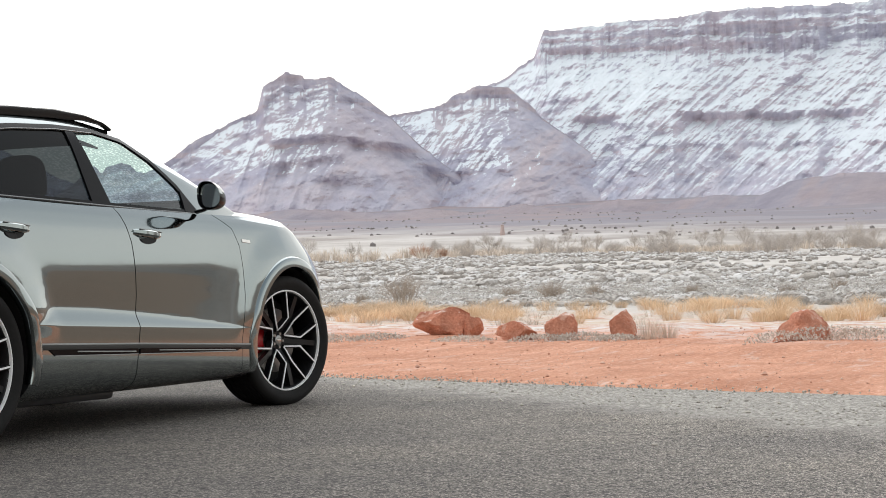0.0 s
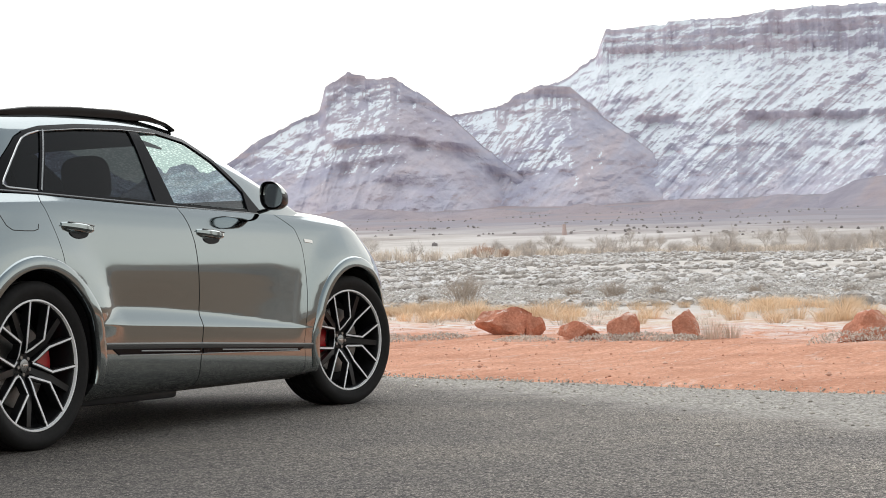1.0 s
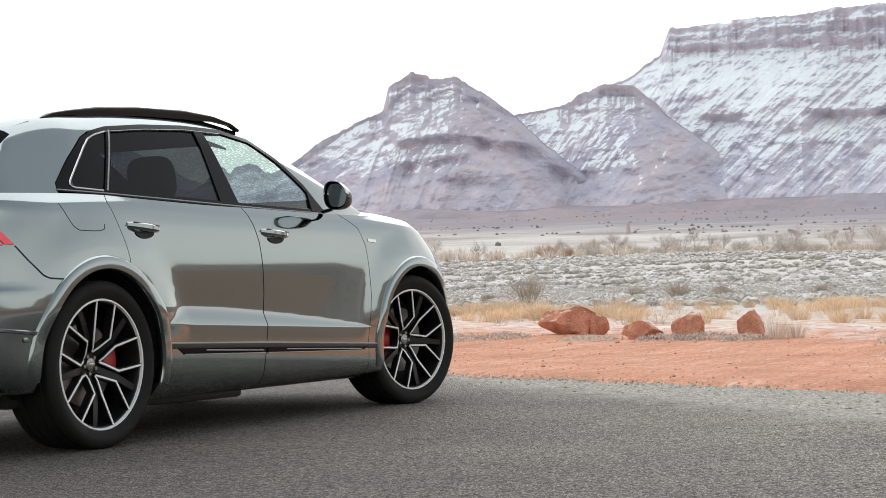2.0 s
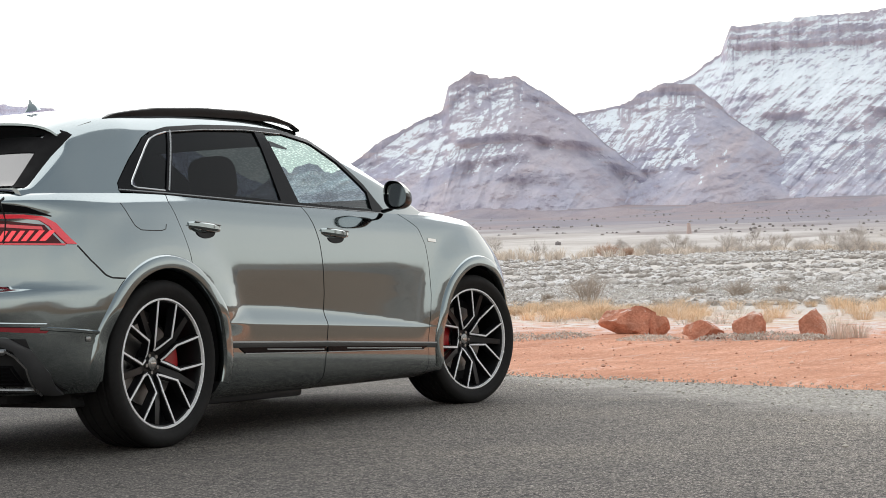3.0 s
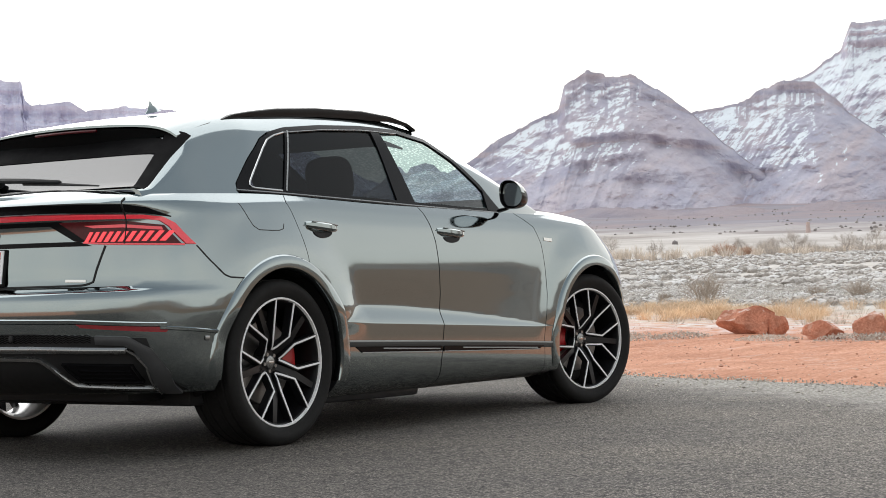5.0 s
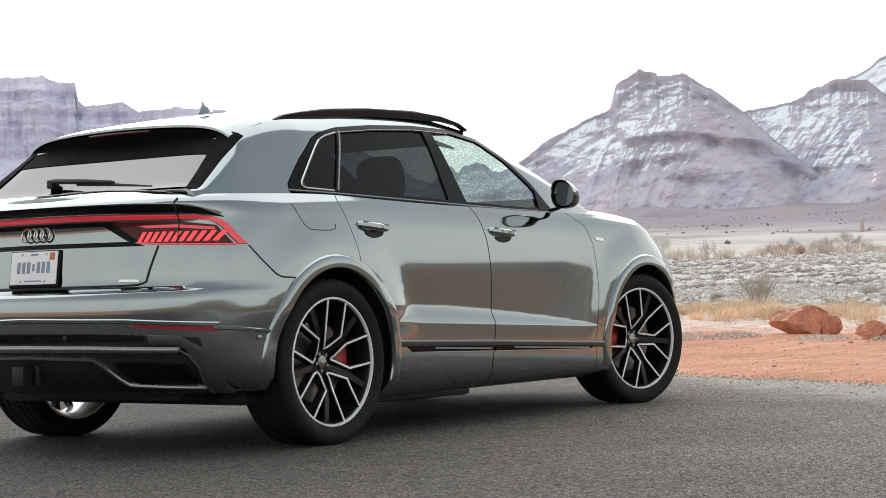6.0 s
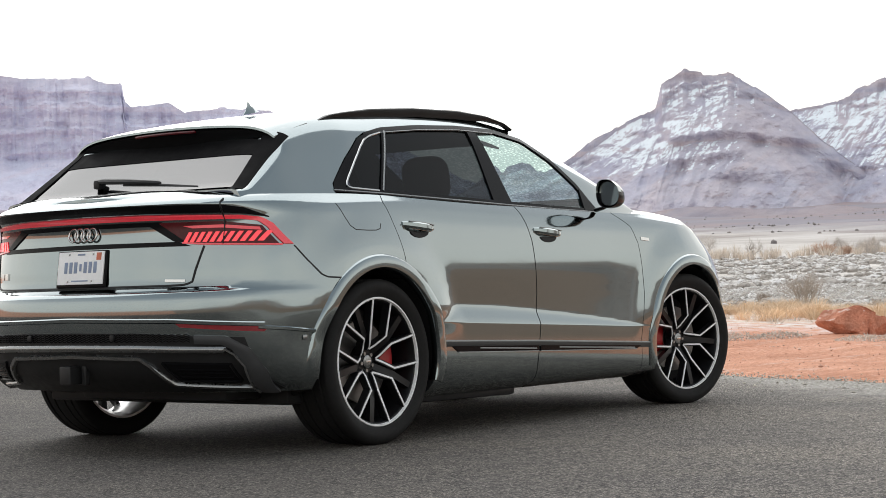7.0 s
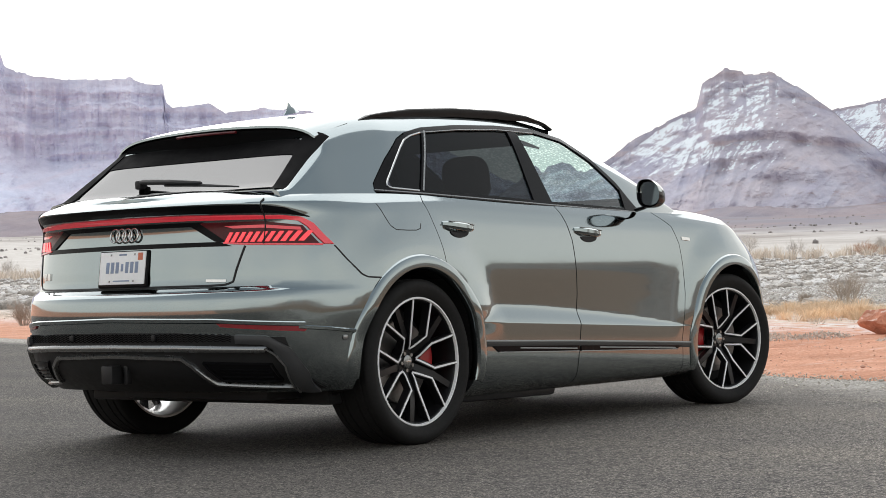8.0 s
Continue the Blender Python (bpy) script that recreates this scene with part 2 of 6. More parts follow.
def grid_faces(rows, cols, wrap=False):
    f = []
    for i in range(rows - 1):
        for j in range(cols if wrap else cols - 1):
            k = (j + 1) % cols
            f.append((i * cols + j, i * cols + k, (i + 1) * cols + k, (i + 1) * cols + j))
    return f


def fractal(x, y, z, octaves=5):
    return noise.fractal(Vector((x, y, z)), 0.9, 2.1, octaves)


# ---- the ground: one sheet out to the horizon, rising gently away from the road ----
PROFILE_D = [0, 30, 60, 100, 150, 200, 300, 420, 800, 1500, 2200, 3000, 4900]
PROFILE_Z = [0, 0, -0.03, -0.03, 0.3, 0.9, 2.9, 6.0, 19.0, 46.5, 81.0, 130.0, 240.0]


def off_road(x, y):
    return (x - 0.44 * y - 5.7) * 0.915


def ground_height(x, y):
    d = math.hypot(x - EYE[0], y - EYE[1])
    e = off_road(x, y)
    z = float(np.interp(d, PROFILE_D, PROFILE_Z))
    z += fractal(x / 140, y / 140, 3.1, 4) * min(2.5, max(0.0, (d - 60) / 240))
    if d < 90:
        out = min(1.0, max(0.0, (e - 0.1) / 3.0))
        z += out * (0.035 * fractal(x / 1.3, y / 1.3, 0.4, 5) + 0.03 * fractal(x / 5, y / 5, 7.7, 3))
    if e < 0.6:
        z -= 0.05 * min(1.0, (0.6 - e) / 0.5)
    return z


def ground():
    az = np.concatenate([np.arange(4, 60, 0.14), np.arange(60, 364, 2.0)])
    rad = np.concatenate([[0.05, 1, 3], np.geomspace(5, 4900, 230)])
    verts = []
    for r in rad:
        for a in az:
            x, y = EYE[0] + r * math.cos(radians(a)), EYE[1] + r * math.sin(radians(a))
            verts.append((x, y, ground_height(x, y)))
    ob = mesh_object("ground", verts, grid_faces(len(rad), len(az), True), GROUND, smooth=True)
    return tagged(ob, "red sand and frosted straw-coloured desert plain beside the road", "ground", kind="structure")


def road():
    """A slab of asphalt with a ragged edge; it runs on behind the camera."""
    verts, faces = [], []
    ys = np.arange(-70, 140, 0.22)
    for y in ys:
        rag = 0.10 * fractal(y / 0.9, 4.4, 0, 4) + 0.22 * fractal(y / 6, 1.4, 0, 3)
        x = 5.7 + 0.44 * y + rag + (0.03 * y if y > 0 else 0)
        verts += [(x + 0.05, y, -0.045), (x, y, -0.006), (x - 0.25, y, 0.0), (x - 6, y, 0.0), (x - 60, y, 0.0)]
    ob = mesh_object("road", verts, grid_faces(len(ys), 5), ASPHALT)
    return tagged(ob, "grey weathered asphalt road with a ragged gravelly edge", "road", kind="structure")


# ---- gradient noise over whole arrays ----
SHUFFLE = np.concatenate([np.random.RandomState(5).permutation(256)] * 2)
SLOPES = np.random.RandomState(6).normal(0, 1, (256, 3))
SLOPES /= np.linalg.norm(SLOPES, axis=1)[:, None]


def gradient_noise(x, y, z):
    x, y, z = np.broadcast_arrays(x, y, z)
    low = [np.floor(v).astype(int) for v in (x, y, z)]
    f = [v - k for v, k in zip((x, y, z), low)]
    w = [t * t * t * (t * (t * 6 - 15) + 10) for t in f]
    total = 0.0
    for a, b, c in itertools.product((0, 1), repeat=3):
        g = SLOPES[SHUFFLE[SHUFFLE[SHUFFLE[(low[0] + a) & 255] + ((low[1] + b) & 255)] + ((low[2] + c) & 255)]]
        dot = g[..., 0] * (f[0] - a) + g[..., 1] * (f[1] - b) + g[..., 2] * (f[2] - c)
        total = total + dot * (w[0] if a else 1 - w[0]) * (w[1] if b else 1 - w[1]) * (w[2] if c else 1 - w[2])
    return total * 1.6


def layered(x, y, z, octaves, gain=0.5):
    return sum(gain**k * gradient_noise(x * 2.03**k + 7.1 * k, y * 2.03**k, z * 2.03**k - 3.3 * k) for k in range(octaves))


def ridged(x, y, z, octaves, gain=0.55):
    """Sharp crests, from 0 to about 1."""
    return sum(gain**k * (1 - np.abs(gradient_noise(x * 2.07**k + 5.7 * k, y * 2.07**k, z * 2.07**k + 2.9 * k)) * 1.5) for k in range(octaves)) / 1.6


def ease(lo, hi, x):
    t = np.clip((x - lo) / (hi - lo), 0, 1)
    return t * t * (3 - 2 * t)


# ---- mesas: a skyline by azimuth and elevation, a fissured cliff below it, then gullied and benched talus ----
def landform(name, label, mat, skyline, dist, cliff, lean, foot, seed, rough=1.0, rows=190, step=0.05, gully=1.0, benches=(), slant=1.0):
    az0, az1 = skyline[0][0], skyline[-1][0]
    az = np.arange(az0, az1 + step, step)
    top = np.interp(az, [p[0] for p in skyline], [p[1] for p in skyline])
    cl = np.interp(az, [p[0] for p in cliff], [p[1] for p in cliff])
    span = max(1, int(1.2 / step))
    window = np.hanning(2 * span + 1)
    window /= window.sum()
    even, even_cl = (np.convolve(np.pad(q, span, mode="edge"), window, "valid") for q in (top, cl))
    v = np.linspace(0, 1, rows)[:, None]
    k = ease(.05, .40, v)
    el, ch = top * (1 - k) + even * k, cl * (1 - k) + even_cl * k
    lat = np.broadcast_to(dist * np.radians(az), el.shape)
    zt = dist * np.tan(np.radians(el)) + EYE[2]
    zt = zt + rough * (2.6 * layered(lat / 45, seed, 0.3, 4) + 2.0 * np.round(1.5 * layered(lat / 28, seed, 3.3, 2))) * np.clip(1 - 7 * v, 0, 1)
    hc, zf = ch * dist * radians(1), foot * dist * radians(1)
    drop = v * (zt - zf)
    z = zt - drop
    below = np.maximum(0, drop - hc)
    run = .16 * np.minimum(drop, hc) + below / math.tan(radians(lean)) + below**2 * .00035
    for at_ in (.30, .62):
        # ledges across the cliff
        run = run + 9 * ease(.2, .7, .5 + layered(lat / 160, at_ * 9, seed, 3)) * ease(at_ * hc - 3, at_ * hc + 3, drop) * ease(8, 40, hc)
    for edge, size in benches:
        # a broken line of cliffs across the talus
        line = edge + 24 * layered(lat / 260, seed, 2.2, 3)
        run = run - size * np.clip(.35 + 1.9 * layered(lat / 150, seed, edge * .1, 3), 0, 1) * ease(-9, 9, line - z) * ease(0, 40, below)
    soft, depth = np.clip(drop / 25.0, 0, 1), np.clip(below / 110.0, 0, 1)
    on_cliff = np.where(drop < hc, 1.0, np.clip(1 - below / 35, 0, 1)) * ease(.04, .35, ch)
    q = lat - slant * drop
    wall = on_cliff * (30 * ridged(lat / 75, z / 500, seed, 3) + 11 * ridged(lat / 17, z / 260, seed + 3, 3) - 22)
    strata = 2.6 * np.sin(z / 6.3 + 3.0 * layered(lat / 300, z / 200, seed, 2)) + 1.4 * np.sin(z / 2.9 + seed)
    rills = depth * gully * (20 * ridged(q / 95, drop / 600, seed, 3) + 9 * ridged(q / 30, drop / 260, seed + 8, 3) - 15)
    spurs = 46 * gully * depth * layered(lat / 260, drop / 260, seed * 2.03, 5)
    fine = 8 * layered(lat / 30, z / 22, seed + .37, 5)
    r = dist - run - rough * soft * (wall + strata * (.25 + .75 * on_cliff) + rills + spurs + fine)
    a = np.radians(az)
    front = np.stack([EYE[0] + r * np.cos(a), EYE[1] + r * np.sin(a), z], -1)
    back = np.stack([EYE[0] + (dist + 500) * np.cos(a), EYE[1] + (dist + 500) * np.sin(a), dist * np.tan(np.radians(top)) - 20], -1)
    ob = mesh_object(name, np.concatenate([back[None], front]).reshape(-1, 3).tolist(), grid_faces(rows + 1, len(az)), mat)
    return tagged(ob, label, name, kind="structure")


ground()
road()
# aerial haze is put into these slopes' colours as a pale, mostly lavender tint
SNOWY = mesa_material("snowy_hazed_sandstone", (0.54, 0.55, 0.635), (0.475, 0.485, 0.58), (0.565, 0.515, 0.57), 0.48, 0.76, (80.0, 225.0), 15.0, 38.0, 0.3, 0.0)
RUDDY = mesa_material("ruddy_hazed_sandstone", (0.475, 0.475, 0.555), (0.41, 0.41, 0.51), (0.53, 0.475, 0.51), 0.93, 1.20, (120.0, 190.0), 27.0, 34.0, 0.85)
HAZED = mesa_material("hazed_sandstone", (0.66, 0.69, 0.835), (0.59, 0.61, 0.76), (0.665, 0.63, 0.745), 1.12, 1.34, (60.0, 160.0), 48.0, 20.0, 0.2)
SCRUBBY = mesa_material("hazed_scrubby_slope", (0.31, 0.295, 0.34), (0.26, 0.245, 0.29), (0.36, 0.305, 0.315), 1.5, 1.7)
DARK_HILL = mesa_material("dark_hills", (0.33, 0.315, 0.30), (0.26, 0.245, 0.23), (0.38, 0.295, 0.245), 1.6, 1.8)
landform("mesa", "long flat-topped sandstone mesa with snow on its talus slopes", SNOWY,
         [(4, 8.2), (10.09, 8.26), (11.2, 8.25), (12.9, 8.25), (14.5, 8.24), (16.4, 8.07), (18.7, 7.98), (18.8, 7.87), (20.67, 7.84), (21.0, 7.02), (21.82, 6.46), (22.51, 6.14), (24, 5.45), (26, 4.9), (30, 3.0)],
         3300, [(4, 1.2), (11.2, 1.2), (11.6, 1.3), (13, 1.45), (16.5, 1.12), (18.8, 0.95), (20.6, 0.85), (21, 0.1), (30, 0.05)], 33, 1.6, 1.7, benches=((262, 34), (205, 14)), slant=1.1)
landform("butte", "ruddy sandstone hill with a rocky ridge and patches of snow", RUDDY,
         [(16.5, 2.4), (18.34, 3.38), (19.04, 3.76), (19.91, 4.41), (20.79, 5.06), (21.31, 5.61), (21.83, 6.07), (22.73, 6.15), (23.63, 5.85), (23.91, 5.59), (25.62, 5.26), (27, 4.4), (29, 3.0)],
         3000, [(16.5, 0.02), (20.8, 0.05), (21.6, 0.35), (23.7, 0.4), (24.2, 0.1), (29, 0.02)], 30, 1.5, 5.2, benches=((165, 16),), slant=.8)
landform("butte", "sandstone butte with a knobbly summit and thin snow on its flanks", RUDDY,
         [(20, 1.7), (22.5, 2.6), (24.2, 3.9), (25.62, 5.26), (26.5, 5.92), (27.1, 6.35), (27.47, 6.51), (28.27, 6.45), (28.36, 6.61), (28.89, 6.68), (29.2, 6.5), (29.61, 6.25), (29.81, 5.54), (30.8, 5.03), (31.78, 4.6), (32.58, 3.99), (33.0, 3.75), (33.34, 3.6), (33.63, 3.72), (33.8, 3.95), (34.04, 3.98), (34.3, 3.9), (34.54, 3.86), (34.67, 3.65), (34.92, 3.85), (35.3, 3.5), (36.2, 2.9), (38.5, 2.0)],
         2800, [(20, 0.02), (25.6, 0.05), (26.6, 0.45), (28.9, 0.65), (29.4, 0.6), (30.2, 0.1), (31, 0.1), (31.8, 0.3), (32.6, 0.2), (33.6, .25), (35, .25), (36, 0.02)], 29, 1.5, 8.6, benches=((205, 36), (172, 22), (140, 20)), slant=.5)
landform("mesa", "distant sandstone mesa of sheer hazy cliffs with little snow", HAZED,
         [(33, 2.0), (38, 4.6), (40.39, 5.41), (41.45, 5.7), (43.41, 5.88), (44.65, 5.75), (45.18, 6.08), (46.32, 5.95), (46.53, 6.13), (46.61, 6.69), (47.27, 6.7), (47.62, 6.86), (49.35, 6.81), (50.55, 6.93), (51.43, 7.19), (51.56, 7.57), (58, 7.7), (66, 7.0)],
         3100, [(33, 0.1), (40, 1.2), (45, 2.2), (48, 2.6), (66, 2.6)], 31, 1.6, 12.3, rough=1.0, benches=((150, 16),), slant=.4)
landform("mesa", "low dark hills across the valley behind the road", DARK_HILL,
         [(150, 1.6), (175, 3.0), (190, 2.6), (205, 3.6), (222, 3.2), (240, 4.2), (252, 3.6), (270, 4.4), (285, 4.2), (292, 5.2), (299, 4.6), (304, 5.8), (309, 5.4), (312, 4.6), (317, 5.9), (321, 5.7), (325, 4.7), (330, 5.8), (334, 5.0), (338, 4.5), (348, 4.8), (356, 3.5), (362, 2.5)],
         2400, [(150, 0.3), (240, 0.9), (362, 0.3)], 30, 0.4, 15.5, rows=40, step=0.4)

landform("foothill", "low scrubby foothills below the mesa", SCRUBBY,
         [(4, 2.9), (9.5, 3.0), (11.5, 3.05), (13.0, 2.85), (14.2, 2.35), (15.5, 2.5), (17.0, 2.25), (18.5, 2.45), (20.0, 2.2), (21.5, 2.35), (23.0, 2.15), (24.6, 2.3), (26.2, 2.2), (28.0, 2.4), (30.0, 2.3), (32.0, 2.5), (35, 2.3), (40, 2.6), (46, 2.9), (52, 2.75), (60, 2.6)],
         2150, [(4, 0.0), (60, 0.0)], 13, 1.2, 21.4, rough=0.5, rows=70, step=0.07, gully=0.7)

# ---- the car: shape functions. x runs forward from the rear axle, y to the car's left, z up ----
DOOR_Z = [.19, .22, .26, .34, .44, .55, .65, .72, .80, .84, .88, .93, 1.0, 1.06, 1.10, 1.14, 1.18]
DOOR_W = [.825, .888, .920, .938, .943, .944, .9455, .948, .9505, .9500, .9475, .9425, .932, .921, .909, .894, .868]
END_Z = [.19, .26, .40, .60, .75, .85, .95, 1.05, 1.12, 1.18]
END_W = [.92, .96, .975, .980, .980, .975, .962, .940, .915, .868]
REAR_Z = [.19, .30, .42, .50, .58, .62, .66, .685, .70, .735, .745, .765, .85, .95, 1.02, 1.06, 1.085, 1.095, 1.134, 1.140, 1.146, 1.165, 1.18]
REAR_X = [-.84, -.97, -1.03, -1.045, -1.05, -1.05, -1.048, -1.046, -1.043, -1.028, -1.013, -.978, -.966, -.955, -.949, -.953, -.968, -.980, -1.024, -1.029, -1.029, -1.00, -.95]
FRONT_Z = [.19, .30, .50, .70, .85, .95, 1.05, 1.18]
FRONT_X = [3.64, 3.84, 3.94, 3.95, 3.92, 3.85, 3.70, 3.48]
BELT_X = [-1.05, -.5, 0, .5, 1.0, 1.6, 2.0, 2.4, 2.8, 3.2, 3.5, 3.8, 3.92]
BELT_Z = [1.165, 1.175, 1.185, 1.175, 1.16, 1.148, 1.14, 1.137, 1.13, 1.10, 1.055, .945, .86]
CAB_X = [-1.0, -.85, -.66, -.4, 0, .4, 1.0, 1.6, 2.0, 2.4, 2.8]
CAB_Y = [.66, .72, .785, .848, .868, .875, .875, .865, .85, .82, .76]
ROOF_X = [-1.0, -.85, -.68, -.64, -.38, -.33, -.28, -.1, .2, .5, 1.0, 1.4, 1.7, 2.0, 2.4, 2.8]
ROOF_Z = [1.16, 1.182, 1.207, 1.225, 1.45, 1.505, 1.535, 1.585, 1.64, 1.678, 1.71, 1.702, 1.645, 1.53, 1.357, 1.16]
TURN_REAR, TURN_FRONT, N_REAR, N_FRONT = -.30, 2.95, 2.5, 2.55


def smooth(lo, hi, x):
    t = min(1.0, max(0.0, (x - lo) / (hi - lo)))
    return t * t * (3 - 2 * t)


def curve(x, xs, ys):
    """A smooth curve through a few points (Catmull-Rom)."""
    if x <= xs[0]:
        return ys[0]
    if x >= xs[-1]:
        return ys[-1]
    i = 0
    while xs[i + 1] < x:
        i += 1
    h = xs[i + 1] - xs[i]
    t = (x - xs[i]) / h
    m0 = (ys[i + 1] - ys[i - 1]) / (xs[i + 1] - xs[i - 1]) * h if i > 0 else ys[i + 1] - ys[i]
    m1 = (ys[i + 2] - ys[i]) / (xs[i + 2] - xs[i]) * h if i + 2 < len(xs) else ys[i + 1] - ys[i]
    return (2 * t**3 - 3 * t**2 + 1) * ys[i] + (t**3 - 2 * t**2 + t) * m0 + (-2 * t**3 + 3 * t**2) * ys[i + 1] + (t**3 - t**2) * m1


def blister(x, zc):
    """The flanks swell out round the wheel arches."""
    out = 0.0
    for x0 in (0.0, 2.995):
        out += .024 * (1 - smooth(.50, .72, math.hypot(x - x0, zc - .40)))
    return out


def section(x, zc):
    """Half width of the body at the height zc: doors carry a hollow blade that tapers forward, the ends don't."""
    blade = smooth(.44, .66, x) * (1 - .93 * min(1.0, max(0.0, (x - .95) / 1.5)) ** 1.25)
    flank = smooth(-.3, .6, x) * (1 - smooth(2.1, 3.0, x))
    t = min(1.0, max(0.0, (.527 + .088 * blade - zc) / max(.004, .088 * blade)))
    sharp = t - .04 * math.sin(2 * math.pi * t)
    soft = 1 - smooth(.46, .86, zc)
    door = curve(zc, DOOR_Z, DOOR_W) + .035 * (blade * sharp + (1 - blade) * soft)
    return flank * door + (1 - flank) * curve(zc, END_Z, END_W) + blister(x, zc) * smooth(.45, .62, zc)


def height(x, zc):
    """The true height: the belt and the sill lines fall forward."""
    z = zc if zc < .7 else .7 + (zc - .7) * (curve(x, BELT_X, BELT_Z) - .7) / .48
    if zc < .36:
        foot = .19 + .095 * (1 - smooth(-.42, .10, x))
        z = foot + (zc - .19) * (.36 - foot) / .17
    xx = min(2.6, max(.2, x))
    return z - .041 * (xx - 1.32) * max(0.0, min(1.0, (zc - .19) / .15, (.75 - zc) / .15))


def outline(s, zc):
    """A point of the right half's plan outline at the height zc; s from 0 (rear middle) over 1 and 2 (the side's ends) to 3 (front middle)."""
    if s <= 1:
        a = radians(90 * s)
        xr = curve(zc, REAR_Z, REAR_X)
        x = TURN_REAR - (TURN_REAR - xr) * max(0, math.cos(a)) ** (2 / N_REAR)
        e = max(0, math.sin(a)) ** (2 / N_REAR)
    elif s >= 2:
        a = radians(90 * (3 - s))
        xf = curve(zc, FRONT_Z, FRONT_X)
        x = TURN_FRONT + (xf - TURN_FRONT) * max(0, math.cos(a)) ** (2 / N_FRONT)
        e = max(0, math.sin(a)) ** (2 / N_FRONT)
    else:
        x, e = TURN_REAR + (TURN_FRONT - TURN_REAR) * (s - 1), 1.0
    return (x, -section(x, zc) * e, height(x, zc))


def tumble(x):
    return .46 + .17 * (1 - smooth(-.45, .1, x))


def cab_power(x):
    return 6.5 + 3.0 * (1 - smooth(-.4, .4, x))


def cab_point(x, a):
    """A point of the right half of the cabin's shell at x; a from 0 (belt) to 90 (roof's middle)."""
    zb, zr, yb = curve(x, BELT_X, BELT_Z) - .012, curve(x, ROOF_X, ROOF_Z), curve(x, CAB_X, CAB_Y)
    n = cab_power(x)
    z = zb + max(.002, zr - zb) * max(0, math.sin(radians(a))) ** (2 / n)
    y = (yb - tumble(x) * (z - zb)) * max(0, math.cos(radians(a))) ** (2 / n)
    return (x, -y, z)


# ---- maps onto the car's skin: the side from (x, z), the tail from (y, z), the cabin's top from (x, y) ----
def level(x, z):
    """The level zc whose true height at x is z."""
    lo, hi = .15, 1.25
    for _ in range(15):
        mid = (lo + hi) / 2
        lo, hi = (mid, hi) if height(x, mid) < z else (lo, mid)
    return (lo + hi) / 2


@functools.lru_cache(None)
def side_skin(x, z):
    zb = curve(x, BELT_X, BELT_Z) - .012
    if z > zb and -.9 < x < 2.7:
        zr, yb, n = curve(x, ROOF_X, ROOF_Z), curve(x, CAB_X, CAB_Y), cab_power(x)
        t = min(.9999, (z - zb) / max(.01, zr - zb))
        return Vector((x, -(yb - tumble(x) * (z - zb)) * (1 - t**n) ** (1 / n), z))
    zc = level(x, z)
    e = 1.0
    if x < TURN_REAR:
        u = min(1, (TURN_REAR - x) / (TURN_REAR - curve(zc, REAR_Z, REAR_X)))
        e = (1 - u**N_REAR) ** (1 / N_REAR)
    elif x > TURN_FRONT:
        u = min(1, (x - TURN_FRONT) / (curve(zc, FRONT_Z, FRONT_X) - TURN_FRONT))
        e = (1 - u**N_FRONT) ** (1 / N_FRONT)
    return Vector((x, -section(x, zc) * e, z))


@functools.lru_cache(None)
def tail_skin(y, z):
    x = -1.0
    for _ in range(3):
        zc = level(x, z)
        e = min(1, abs(y) / section(x, zc))
        x = TURN_REAR - (TURN_REAR - curve(zc, REAR_Z, REAR_X)) * (1 - e**N_REAR) ** (1 / N_REAR)
    return Vector((x, y, z))


@functools.lru_cache(None)
def roof_skin(x, y):
    zb, zr, yb, n = curve(x, BELT_X, BELT_Z) - .012, curve(x, ROOF_X, ROOF_Z), curve(x, CAB_X, CAB_Y), cab_power(x)
    lo, hi, k = 0.0, 1.0, tumble(x) * (zr - zb)
    for _ in range(24):
        t = (lo + hi) / 2
        lo, hi = (t, hi) if (yb - k * t) * (1 - t**n) ** (1 / n) > abs(y) else (lo, t)
    return Vector((x, y, zb + (zr - zb) * lo))

# ---- car materials ----
def paint_material():
    """Grey-green metallic lacquer under a clear coat, with faint flake and a little road dust."""
    m, tree, sh = material("car_paint")
    at = tree.nodes.new("ShaderNodeTexCoord").outputs["Object"]
    flake = noise_of(tree, at, 1400.0, 2.0)
    dust = noise_of(tree, at, 3.0, 6.0, 0.65)
    tree.links.new(ramp_of(tree, flake, (0.35, (0.214, 0.252, 0.259)), (0.65, (0.262, 0.306, 0.314))), sh.inputs["Base Color"])
    tree.links.new(ramp_of(tree, dust, (0.35, (0.075,) * 3), (0.75, (0.12,) * 3)), sh.inputs["Roughness"])
    sh.inputs["Metallic"].default_value, sh.inputs["Coat Weight"].default_value = 1.0, 1.0
    tree.links.new(ramp_of(tree, dust, (0.4, (0.02,) * 3), (0.8, (0.045,) * 3)), sh.inputs["Coat Roughness"])
    return m


